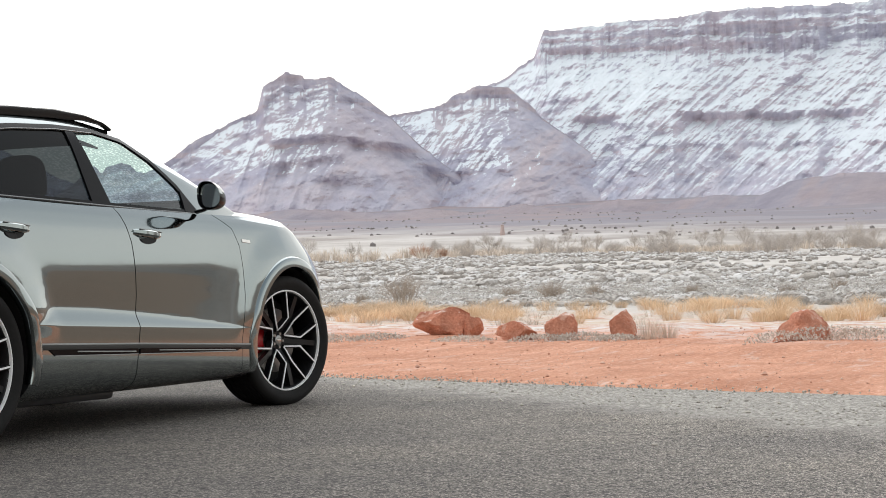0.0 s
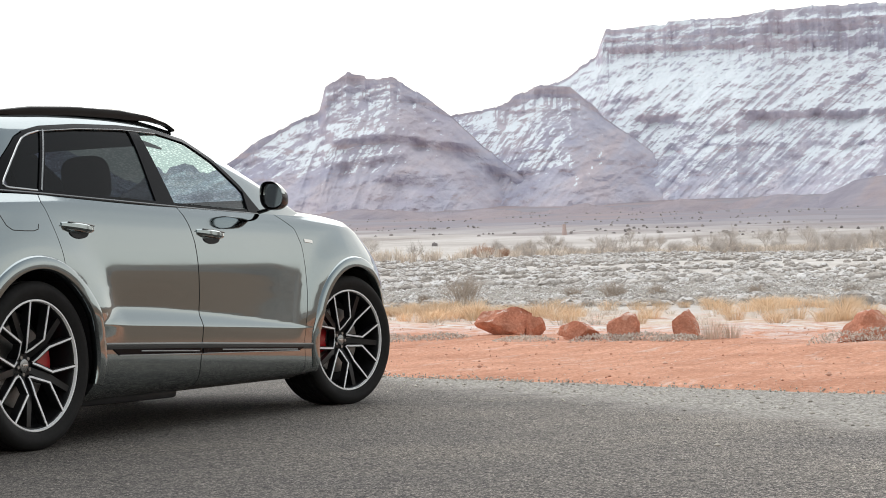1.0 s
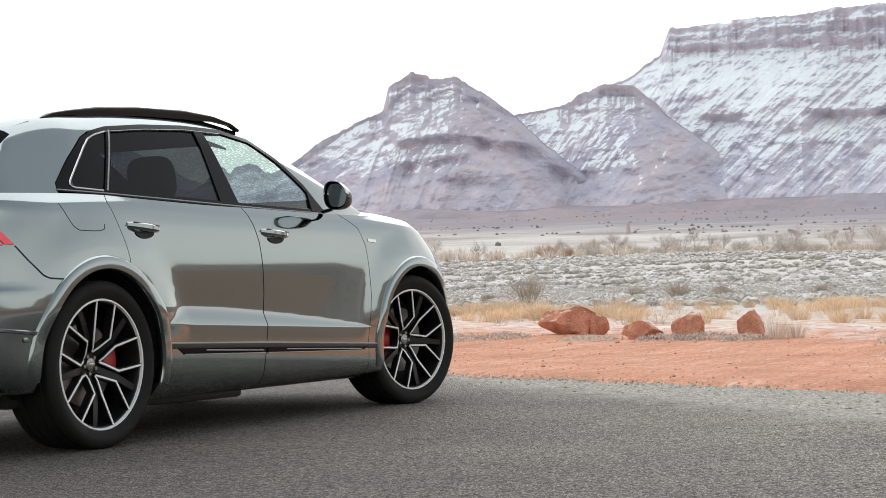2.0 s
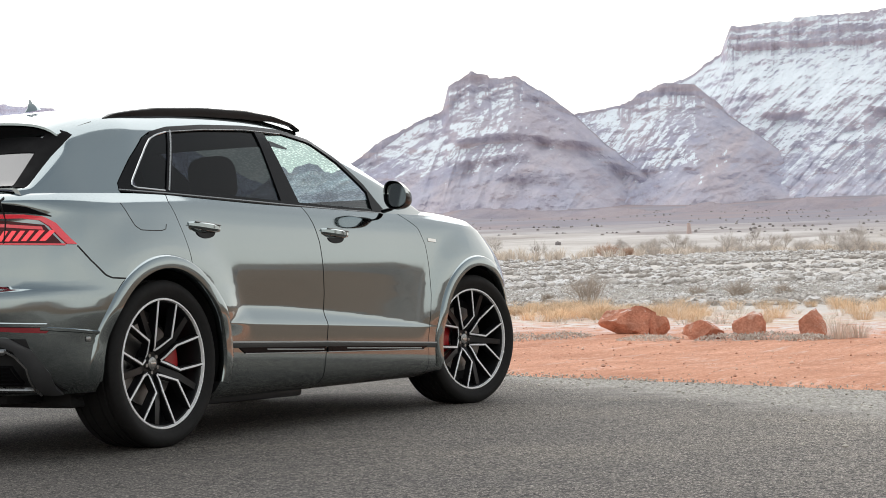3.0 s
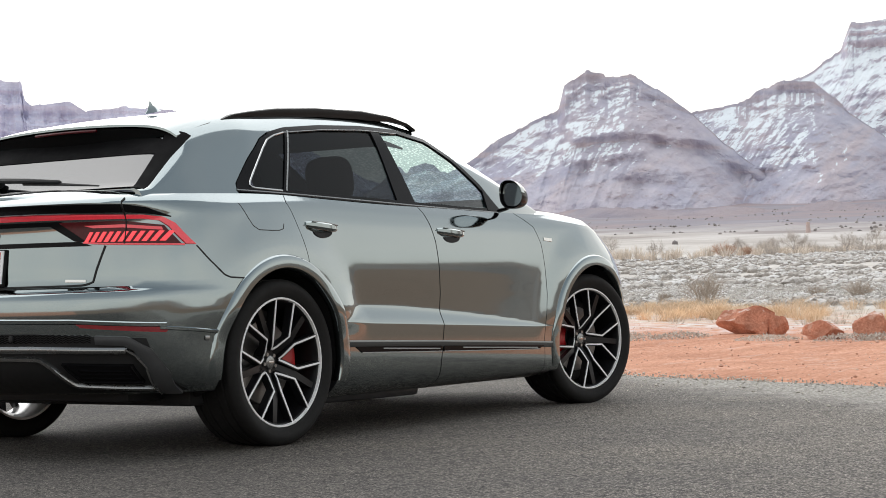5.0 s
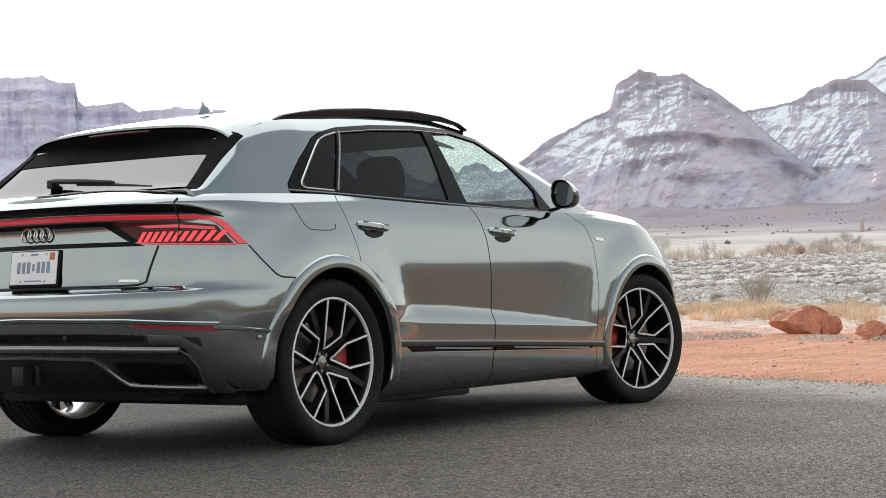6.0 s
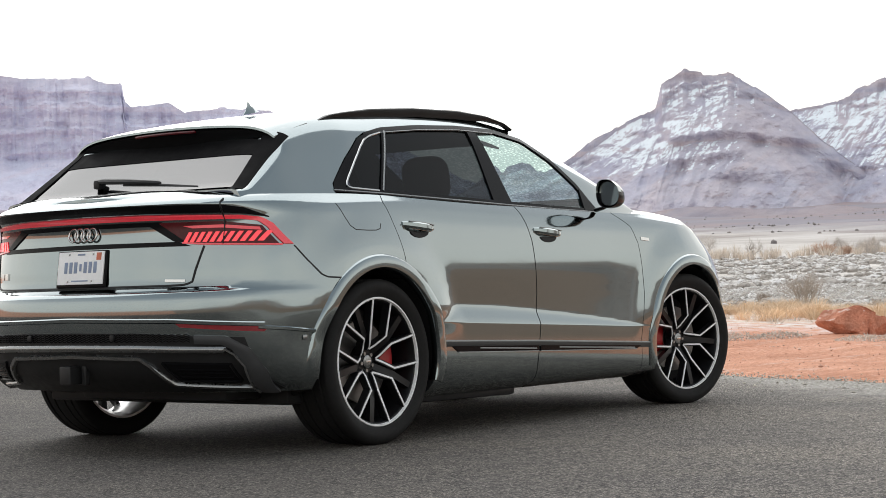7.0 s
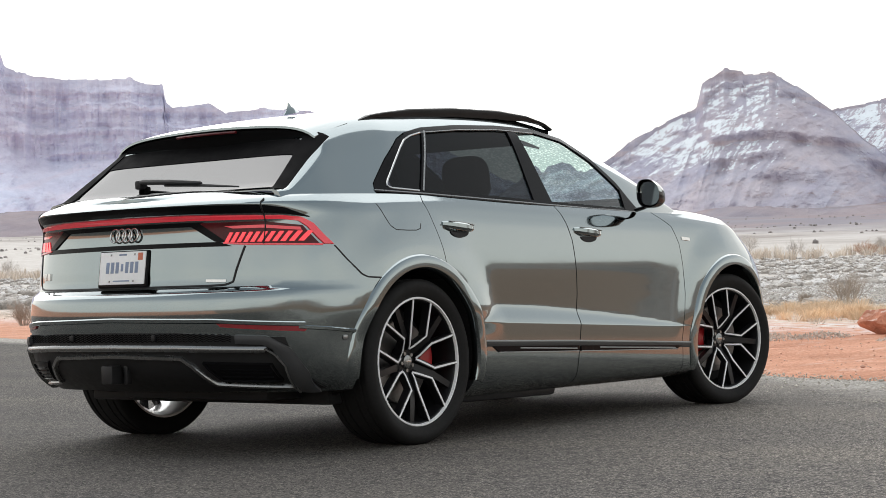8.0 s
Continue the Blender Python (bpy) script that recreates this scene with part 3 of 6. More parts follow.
def glass_material(name, tint, gloss=0.75, least=0.05):
    m = bpy.data.materials.new(name)
    m.use_nodes = True
    tree = m.node_tree
    tree.nodes.remove(tree.nodes["Principled BSDF"])
    clear = node(tree, "ShaderNodeBsdfTransparent", Color=(*tint, 1))
    shine = node(tree, "ShaderNodeBsdfGlossy", Color=(gloss, gloss, gloss, 1), Roughness=0.008)
    face = node(tree, "ShaderNodeLayerWeight", Blend=0.5).outputs["Facing"]
    rim = math_of(tree, "ADD", math_of(tree, "MULTIPLY", math_of(tree, "POWER", face, 5.0), 1 - least), least)
    mix = tree.nodes.new("ShaderNodeMixShader")
    tree.links.new(rim, mix.inputs[0])
    tree.links.new(clear.outputs[0], mix.inputs[1])
    tree.links.new(shine.outputs[0], mix.inputs[2])
    tree.links.new(mix.outputs[0], tree.nodes["Material Output"].inputs["Surface"])
    return m


def lamp_material(name, colour, strength):
    m, tree, sh = material(name)
    grain = noise_of(tree, tree.nodes.new("ShaderNodeTexCoord").outputs["Object"], 120.0, 3.0)
    tree.links.new(ramp_of(tree, grain, (0.3, tuple(c * 0.8 for c in colour)), (0.7, colour)), sh.inputs["Base Color"])
    sh.inputs["Emission Color"].default_value, sh.inputs["Emission Strength"].default_value = (*colour, 1), strength
    sh.inputs["Roughness"].default_value, sh.inputs["Coat Weight"].default_value = 0.25, 1.0
    return m


PAINT = paint_material()
PLASTIC = plain("black_plastic", (0.017, 0.017, 0.0178), 0.45, vary=0.25, scale=220.0, relief=0.0006, spec=0.25)
GRAPHITE = plain("graphite_plastic", (0.045, 0.046, 0.048), 0.42, vary=0.12, scale=160.0, spec=0.35)
GLOSS_BLACK = plain("gloss_black", (0.007, 0.007, 0.008), 0.2, scale=60.0, spec=0.08)
MATTE_BLACK = plain("matt_black", (0.006, 0.006, 0.0065), 0.7, scale=90.0, spec=0.05)
RAIL_BLACK = plain("satin_black_rail", (0.014, 0.014, 0.015), 0.4, scale=90.0, spec=0.15)
SATIN = plain("satin_dark_metal", (0.27, 0.275, 0.275), 0.26, 0.9, 0.08, 90.0)
# sky light caught on the sill's ridges and edges, put into a pale grey
SILL_SHEEN = plain("sill_sheen_grey", (0.40, 0.405, 0.40), 0.5, 0.0, 0.08, 90.0, spec=0.2)
SILL_DARK = plain("dark_sill_grey", (0.045, 0.047, 0.047), 0.4, 0.0, 0.1, 90.0, spec=0.2)
CHROME = plain("brushed_chrome", (0.62, 0.62, 0.61), 0.18, 1.0, 0.05, 200.0)
MACHINED = plain("machined_aluminium", (0.94, 0.94, 0.94), 0.35, 0.0, 0.04, 300.0)
WHEEL_BLACK = plain("wheel_black", (0.008, 0.008, 0.009), 0.35, 0.0, 0.2, 120.0, spec=0.3)
RUBBER = plain("tyre_rubber", (0.011, 0.0108, 0.0108), 0.72, vary=0.35, scale=60.0, relief=0.0008, spec=0.25)
CALIPER = plain("red_lacquer", (0.42, 0.012, 0.016), 0.35, vary=0.1, coat=0.8)
STEEL_BRIGHT = plain("bright_wheel_barrel", (0.80, 0.80, 0.80), 0.3, 0.5, 0.06, 80.0)
STEEL = plain("brake_steel", (0.30, 0.29, 0.28), 0.4, 0.9, 0.15, 80.0)
PRIVACY, CLEAR = glass_material("privacy_glass", (0.085, 0.09, 0.098), 0.45, 0.05), glass_material("clear_glass", (0.86, 0.97, 0.96), 0.9, 0.08)
REAR_GLASS = glass_material("dark_rear_glass", (0.05, 0.053, 0.057), 0.9, 0.165)


def speckled_glass(name, dry, wet):
    """A windscreen covered with small frozen drops."""
    m = glass_material(name, dry, 0.8, 0.06)
    tree = m.node_tree
    at = tree.nodes.new("ShaderNodeTexCoord").outputs["Object"]
    drops = node(tree, "ShaderNodeTexVoronoi", [("Vector", at)], Scale=55.0).outputs["Distance"]
    patchy = math_of(tree, "ADD", drops, math_of(tree, "MULTIPLY", math_of(tree, "SUBTRACT", noise_of(tree, at, 9.0, 4.0), 0.5), 0.5))
    clear = next(n for n in tree.nodes if n.type == "BSDF_TRANSPARENT")
    tree.links.new(ramp_of(tree, patchy, (0.22, dry), (0.55, wet)), clear.inputs["Color"])
    return m


SCREEN = speckled_glass("speckled_windscreen", (0.90, 1.0, 0.98), (0.52, 0.64, 0.63))
MIRROR = plain("mirror_silver", (0.86, 0.90, 0.90), 0.03, 1.0, 0.01)
LAMP_RED = lamp_material("lit_red_lamp", (0.62, 0.028, 0.045), 0.42)
LAMP_BRIGHT = lamp_material("bright_red_lamp", (0.85, 0.03, 0.045), 0.75)
LAMP_DARK = plain("dark_red_lens", (0.085, 0.006, 0.009), 0.25, vary=0.3, scale=70.0, spec=0.3)
REFLECTOR = plain("red_reflector", (0.24, 0.012, 0.018), 0.22, vary=0.25, scale=260.0, coat=1.0)
CABIN_DARK = plain("dark_upholstery", (0.022, 0.022, 0.024), 0.7, vary=0.2, scale=50.0, relief=0.001)
HEADLINER = plain("grey_headliner", (0.13, 0.135, 0.14), 0.9, vary=0.08, scale=80.0)
PLATE_WHITE = plain("number_plate", (0.92, 0.925, 0.93), 0.4, vary=0.05, scale=40.0)
PLATE_INK = plain("plate_ink", (0.24, 0.30, 0.42), 0.5)
STICKER = plain("orange_sticker", (0.62, 0.17, 0.09), 0.5)


# ---- shaping helpers ----
def part(name, bm, mat, parent, label="", smooth_angle=35):
    me = bpy.data.meshes.new(name)
    bm.to_mesh(me)
    bm.free()
    me.materials.append(mat)
    me.polygons.foreach_set("use_smooth", [True] * len(me.polygons))
    me.set_sharp_from_angle(angle=radians(smooth_angle))
    ob = new(name, me)
    ob.parent = parent
    return tagged(ob, label) if label else ob


def resample(points, n):
    p = np.array([tuple(v) for v in points], float)
    d = np.concatenate([[0], np.cumsum(np.linalg.norm(np.diff(p, axis=0), axis=1))])
    return np.array([[np.interp(t, d, p[:, k]) for k in range(p.shape[1])] for t in np.linspace(0, d[-1], n)])


def outward(p, a, b, away):
    n = (a - p).cross(b - p)
    n.normalize()
    return -n if n.dot(away) < 0 else n


def lifted(skin, u, v, lift):
    """A point of the skin, raised along its normal."""
    p = Vector(skin(u, v))
    n = outward(p, Vector(skin(u + .004, v)), Vector(skin(u, v + .004)), p - Vector((1.3, 0, .7)))
    return p + n * lift


def solid_grid(bm, outer, inner):
    """Closes two equal grids of points into a solid."""
    rows, cols = len(outer), len(outer[0])
    o = [[bm.verts.new(v) for v in r] for r in outer]
    i = [[bm.verts.new(v) for v in r] for r in inner]
    for a in range(rows - 1):
        for b in range(cols - 1):
            bm.faces.new((o[a][b], o[a][b + 1], o[a + 1][b + 1], o[a + 1][b]))
            bm.faces.new((i[a][b], i[a + 1][b], i[a + 1][b + 1], i[a][b + 1]))
    edge = [(0, b) for b in range(cols)] + [(a, cols - 1) for a in range(1, rows)] + [(rows - 1, b) for b in range(cols - 2, -1, -1)] + [(a, 0) for a in range(rows - 2, 0, -1)]
    for k, (a, b) in enumerate(edge):
        c, d = edge[(k + 1) % len(edge)]
        bm.faces.new((o[a][b], i[a][b], i[c][d], o[c][d]))
    bmesh.ops.recalc_face_normals(bm, faces=bm.faces)


def patch(name, low, high, skin, mat, parent, nu=24, nv=6, lift=.002, thick=.006, twin=False, label="", bulge=0.0):
    """A panel between two lines drawn on the skin."""
    made = []
    lo, hi = resample(low, nu), resample(high, nu)
    for side in (1, -1) if twin else (1,):
        bm = bmesh.new()
        grids = []
        for k in (lift, lift - thick):
            g = []
            for j in range(nv):
                t = j / (nv - 1)
                row = []
                for i in range(nu):
                    q = lo[i] * (1 - t) + hi[i] * t
                    p = lifted(skin, q[0], q[1], k + (bulge * math.sin(math.pi * t) if k == lift else 0))
                    row.append((p.x, p.y * side, p.z))
                g.append(row)
            grids.append(g)
        solid_grid(bm, *grids)
        made.append(part(name, bm, mat, parent, label))
    return made


def pane(name, low, high, skin, mat, parent, nu, nv, lift, twin=False, label=""):
    """A sheet of glass between two lines drawn on the skin."""
    lo, hi = resample(low, nu), resample(high, nu)
    for side in (1, -1) if twin else (1,):
        verts = []
        for j in range(nv):
            for i in range(nu):
                q = lo[i] * (1 - j / (nv - 1)) + hi[i] * j / (nv - 1)
                p = lifted(skin, q[0], q[1], lift)
                verts.append((p.x, p.y * side, p.z))
        ob = mesh_object(name, verts, grid_faces(nv, nu), mat, parent, True)
        bm = bmesh.new()
        bm.from_mesh(ob.data)
        bmesh.ops.recalc_face_normals(bm, faces=bm.faces)
        centre = Vector((1.0, 0, 1.2))
        if sum((f.calc_center_median() - centre).dot(f.normal) for f in bm.faces) < 0:
            bmesh.ops.reverse_faces(bm, faces=bm.faces)
        bm.to_mesh(ob.data)
        bm.free()
        if label:
            tagged(ob, label)


def ribbon(name, line, skin, width, lift, mat, parent, n=40, sink=.004, twin=False, label=""):
    """A moulding of a given width laid along a line on the skin."""
    q = resample(line, n)
    p = [lifted(skin, a, b, 0) for a, b in q]
    for side in (1, -1) if twin else (1,):
        bm, rings = bmesh.new(), []
        for i in range(n):
            along = (p[min(n - 1, i + 1)] - p[max(0, i - 1)]).normalized()
            up = (lifted(skin, q[i][0], q[i][1], 1.0) - p[i]).normalized()
            across = along.cross(up).normalized()
            w = width / 2
            ring = [p[i] - across * w - up * sink, p[i] - across * w + up * lift * .5, p[i] - across * w * .6 + up * lift, p[i] + across * w * .6 + up * lift, p[i] + across * w + up * lift * .5, p[i] + across * w - up * sink]
            rings.append([bm.verts.new((v.x, v.y * side, v.z)) for v in ring])
        for a, b in zip(rings, rings[1:]):
            for k in range(6):
                bm.faces.new((a[k], a[(k + 1) % 6], b[(k + 1) % 6], b[k]))
        bm.faces.new(rings[0])
        bm.faces.new(rings[-1][::-1])
        bmesh.ops.recalc_face_normals(bm, faces=bm.faces)
        part(name, bm, mat, parent, label)


def tube(points, radius, segments=8, flat=1.0):
    """A bmesh tube along points; radius may be a list; flat squeezes it along z."""
    bm, rings = bmesh.new(), []
    pts = [Vector(p) for p in points]
    for i, p in enumerate(pts):
        along = (pts[min(len(pts) - 1, i + 1)] - pts[max(0, i - 1)]).normalized()
        side = along.cross(Vector((0, 0, 1)))
        side = side.normalized() if side.length > 1e-4 else Vector((1, 0, 0))
        up = side.cross(along)
        r = radius[i] if isinstance(radius, (list, tuple)) else radius
        rings.append([bm.verts.new(p + side * r * math.cos(a) + up * r * flat * math.sin(a)) for a in [2 * math.pi * k / segments for k in range(segments)]])
    for a, b in zip(rings, rings[1:]):
        for k in range(segments):
            bm.faces.new((a[k], a[(k + 1) % segments], b[(k + 1) % segments], b[k]))
    bm.faces.new(rings[0])
    bm.faces.new(rings[-1][::-1])
    bmesh.ops.recalc_face_normals(bm, faces=bm.faces)
    return bm


def rounded_box(size, centre, r=.01, rot=(0, 0, 0), seg=2):
    bm = bmesh.new()
    bmesh.ops.create_cube(bm, size=1.0, matrix=pose(*centre, *rot) @ Matrix.Diagonal((*size, 1)))
    bmesh.ops.bevel(bm, geom=bm.edges[:], offset=r, segments=seg, affect="EDGES", profile=0.6)
    return bm


def prism(points, axis, lo, hi, mat):
    """A cutter: a polygon in the two other axes, drawn out along one axis."""
    bm = bmesh.new()
    put = {"y": lambda a, b, c: (a, c, b), "z": lambda a, b, c: (a, b, c)}[axis]
    ends = [[bm.verts.new(put(a, b, c)) for a, b in points] for c in (lo, hi)]
    n = len(points)
    for k in range(n):
        bm.faces.new((ends[0][k], ends[0][(k + 1) % n], ends[1][(k + 1) % n], ends[1][k]))
    bm.faces.new(ends[0][::-1])
    bm.faces.new(ends[1])
    bmesh.ops.recalc_face_normals(bm, faces=bm.faces)
    me = bpy.data.meshes.new("cutter")
    bm.to_mesh(me)
    bm.free()
    me.materials.append(mat)
    return new("cutter", me)


def carve(ob, cutters, how="DIFFERENCE"):
    """Cuts ob's mesh for good by each cutter and takes the cutters away."""
    for c in cutters:
        mod = ob.modifiers.new("cut", "BOOLEAN")
        mod.operation, mod.object, mod.solver, mod.material_mode = how, c, "EXACT", "TRANSFER"
    bpy.context.view_layer.update()
    me = bpy.data.meshes.new_from_object(ob.evaluated_get(bpy.context.evaluated_depsgraph_get()))
    ob.modifiers.clear()
    ob.data = me
    me.polygons.foreach_set("use_smooth", [True] * len(me.polygons))
    me.set_sharp_from_angle(angle=radians(32))
    for c in cutters:
        bpy.data.objects.remove(c)
    return ob


def grown(points, k):
    cx, cz = sum(p[0] for p in points) / len(points), sum(p[1] for p in points) / len(points)
    return [(cx + (x - cx) * k, cz + (z - cz) * k) for x, z in points]


# ---- the car ----
car = tagged(new("car"), "grey-green metallic luxury SUV coupe parked on the asphalt, front wheels turned", "car")


def body_shell():
    """The closed lower body, from sill to belt, with its bonnet and deck."""
    levels = np.concatenate([np.linspace(.19, .46, 10), [.48, .50, .515, .524, .528, .532, .54, .55, .56, .575, .59, .605, .62, .635, .655], [.675, .685, .695, .71, .73, .74, .75, .765], np.linspace(.79, 1.06, 13), [1.075, 1.083, 1.09, 1.098, 1.11, 1.122, 1.132, 1.136, 1.14, 1.144, 1.15, 1.16, 1.17, 1.18]])
    ss = np.concatenate([1 - np.cos(np.linspace(0, np.pi / 2, 26)), 1 + np.linspace(0, 1, 112)[1:-1], 2 + np.sin(np.linspace(0, np.pi / 2, 24))])
    ring = [(s, -1) for s in ss] + [(s, 1) for s in ss[-2:0:-1]]
    verts = []
    for zc in levels:
        for s, side in ring:
            x, y, z = outline(s, zc)
            verts.append((x, y if side < 0 else -y, z))
    n = len(ring)
    faces = grid_faces(len(levels), n, True)
    faces.append(tuple(range(n))[::-1])
    top, half, cross = (len(levels) - 1) * n, len(ss), 12
    inner = []
    for i in range(half):
        right = verts[top + i]
        row = [top + i]
        for k in range(1, cross):
            if i in (0, half - 1):
                break
            t = k / cross
            x = right[0]
            crown = .075 * smooth(2.2, 3.0, x) * (1 - smooth(3.3, 3.95, x)) + .036 * (1 - smooth(-.8, -.4, x)) * smooth(-1.02, -.8, x) + .004
            verts.append((x, right[1] * (1 - 2 * t), right[2] + crown * (1 - (1 - 2 * t) ** 4)))
            row.append(len(verts) - 1)
        row.append(top + (n - i) % n)
        inner.append(row)
    for i in range(half - 1):
        a, b = [r if len(r) > 2 else [r[0]] * (cross + 1) for r in inner[i:i + 2]]
        for k in range(cross):
            f = list(dict.fromkeys((a[k], b[k], b[k + 1], a[k + 1])))
            if len(f) > 2:
                faces.append(tuple(f))
    made = mesh_object("body", verts, faces, PAINT, car, True)
    made.data.materials.append(PLASTIC)
    for f in made.data.polygons:
        low = .345 if f.center.x < -.25 and f.center.y > 0 else .305 if f.center.x < -.85 else 0
        f.material_index = 1 if f.center.z < low or len(f.vertices) > 8 else 0
    return made


def cab_shell():
    xs = np.concatenate([np.linspace(-.72, -.26, 24), np.linspace(-.22, 2.8, 96)])
    angles = np.concatenate([np.linspace(0, 45, 18), np.linspace(48, 90, 14)])
    full = [(a, -1) for a in angles] + [(a, 1) for a in angles[-2::-1]]
    grids = []
    for inset in (0, .028):
        g = []
        for x in xs:
            row = []
            for a, side in full:
                p = cab_point(x, a)
                q = Vector((p[0], p[1] * (1 - inset * 1.3), p[2] - inset * (p[2] - 1.1) * 1.6))
                row.append((q.x, q.y if side < 0 else -q.y, q.z))
            g.append(row)
        grids.append(g)
    bm = bmesh.new()
    solid_grid(bm, *grids)
    made = part("cabin_shell", bm, PAINT, car)
    made.data.materials.append(HEADLINER)
    for f in made.data.polygons:
        # faces that look into the cabin carry the lining
        if f.normal.dot(f.center - Vector((f.center.x, 0, 1.1))) < 0:
            f.material_index = 1
    return made


body, cabin = body_shell(), cab_shell()

# wheel wells
WHEELS = [(0.0, -1), (2.995, -1), (0.0, 1), (2.995, 1)]
wells = []
for x, side in WHEELS:
    circle = [(x + .443 * math.cos(2 * math.pi * k / 72), .388 + .443 * math.sin(2 * math.pi * k / 72)) for k in range(72)]
    wells.append(prism(circle, "y", *sorted((side * 1.3, side * .58)), PLASTIC))
carve(body, wells)

# doors, parted from the body by real gaps
B_LINE = [(1.33, .18), (1.33, .244), (1.327, .328), (1.336, .418), (1.353, .522), (1.357, .612), (1.366, .687), (1.361, .837), (1.355, .973), (1.328, 1.072), (1.28, 1.176), (1.26, 1.26)]
REAR_DOOR = B_LINE + [(.12, 1.26), (.148, 1.183), (.133, 1.148), (.148, 1.101), (.172, .992), (.19, .883), (.199, .787), (.30, .60), (.38, .40), (.40, .18)]
FRONT_DOOR = [(x, z) for x, z in B_LINE[::-1]] + [(2.41, .18), (2.414, .245), (2.399, .408), (2.415, .505), (2.448, .667), (2.459, .831), (2.452, .962), (2.412, 1.061), (2.27, 1.14), (2.22, 1.26)]
doors = {}
for name, line in (("rear_door", REAR_DOOR), ("front_door", FRONT_DOOR)):
    for side in (-1, 1):
        leaf = new(name, body.data.copy())
        leaf.parent = car
        carve(leaf, [prism(grown(line, .9925), "y", *sorted((side * 1.3, side * .80)), PLASTIC)], "INTERSECT")
        doors[name, side] = leaf
carve(body, [prism(line, "y", *sorted((side * 1.3, side * .78)), PLASTIC) for line in (REAR_DOOR, FRONT_DOOR) for side in (-1, 1)])

# window openings
SIDE_TOP = [(.224, 1.501), (.384, 1.537), (.693, 1.568), (1.071, 1.588), (1.403, 1.588), (1.693, 1.55), (1.897, 1.448), (2.073, 1.305), (2.16, 1.192)]
SIDE_LEFT = [(-.168, 1.2), (-.157, 1.233), (-.003, 1.362), (.144, 1.468), (.224, 1.501)]
SIDE_BASE = [(-.168, 1.197), (.185, 1.189), (.588, 1.177), (1.185, 1.159), (1.667, 1.146), (2.16, 1.138)]
OPENING = SIDE_LEFT + SIDE_TOP[1:] + [(2.18, 1.09), (-.15, 1.12)]
cuts = [prism(OPENING, "y", *sorted((side * 1.2, side * .35)), GLOSS_BLACK) for side in (-1, 1)]
cuts.append(prism([(-.66, -.66), (-.375, -.60), (-.375, .60), (-.66, .66)], "z", 1.0, 1.7, GLOSS_BLACK))
cuts.append(prism([(1.78, -.50), (2.62, -.64), (2.62, .64), (1.78, .50)], "z", 1.0, 1.8, GLOSS_BLACK))
carve(cabin, cuts)

# side glazing: black surrounds and pillars, bright strip, tinted and clear panes
pane("quarter_window", [(-.073, 1.219), (.169, 1.206)], [(.095, 1.405), (.226, 1.487), (.385, 1.514)], side_skin, PRIVACY, car, 16, 10, -.006, True, "small dark tinted quarter window")
pane("door_window", [(.2, 1.199), (1.13, 1.174)], [(.41, 1.518), (.669, 1.547), (1.165, 1.566)], side_skin, PRIVACY, car, 30, 12, -.008, True, "dark privacy-tinted rear door window")
pane("door_window", [(1.28, 1.172), (2.1, 1.15)], [(1.22, 1.566), (1.466, 1.56), (1.699, 1.504), (1.891, 1.391), (2.1, 1.215)], side_skin, CLEAR, car, 36, 12, -.008, True, "clear front door window")
patch("pillar_cover", [(1.12, 1.165), (1.29, 1.162)], [(1.155, 1.575), (1.232, 1.575)], side_skin, GLOSS_BLACK, car, 8, 14, .001, .012, True)
patch("pillar_cover", [(.165, 1.195), (.205, 1.194)], [(.383, 1.524), (.418, 1.527)], side_skin, GLOSS_BLACK, car, 4, 12, .001, .010, True)
patch("window_surround", [(-.165, 1.2), (-.15, 1.235), (.004, 1.362), (.15, 1.465), (.235, 1.497)], [(-.075, 1.215), (-.065, 1.235), (.05, 1.345), (.135, 1.42), (.235, 1.478)], side_skin, GLOSS_BLACK, car, 24, 4, .001, .014, True)
patch("window_surround", [(.224, 1.478), (.384, 1.513), (.693, 1.545), (1.071, 1.566), (1.403, 1.566), (1.68, 1.528), (1.87, 1.43), (2.045, 1.29), (2.13, 1.19)], SIDE_TOP, side_skin, GLOSS_BLACK, car, 60, 3, .001, .014, True)
patch("window_surround", [(x, z - .004) for x, z in SIDE_BASE], [(x + .01, z + .022) for x, z in SIDE_BASE], side_skin, GLOSS_BLACK, car, 60, 3, .002, .014, True)
patch("corner_cover", [(2.04, 1.15), (2.2, 1.145)], [(2.07, 1.27), (2.13, 1.22)], side_skin, GLOSS_BLACK, car, 8, 6, .004, .014, True)
ribbon("bright_strip", [(.16, 1.206), (-.04, 1.214), (-.066, 1.222), (-.052, 1.245), (.06, 1.348), (.14, 1.418), (.20, 1.462), (.27, 1.488), (.36, 1.508)], side_skin, .010, .005, CHROME, car, 40, twin=True)
ribbon("pillar_strip", [(.19, 1.205), (.40, 1.518)], side_skin, .010, .006, SATIN, car, 20, twin=True)
ribbon("bright_strip", [(.36, 1.508), (.693, 1.541), (1.071, 1.562), (1.403, 1.562)], side_skin, .006, .004, SATIN, car, 40, twin=True)
ribbon("bright_strip", [(x, z + .004) for x, z in SIDE_BASE], side_skin, .008, .004, SATIN, car, 60, twin=True)

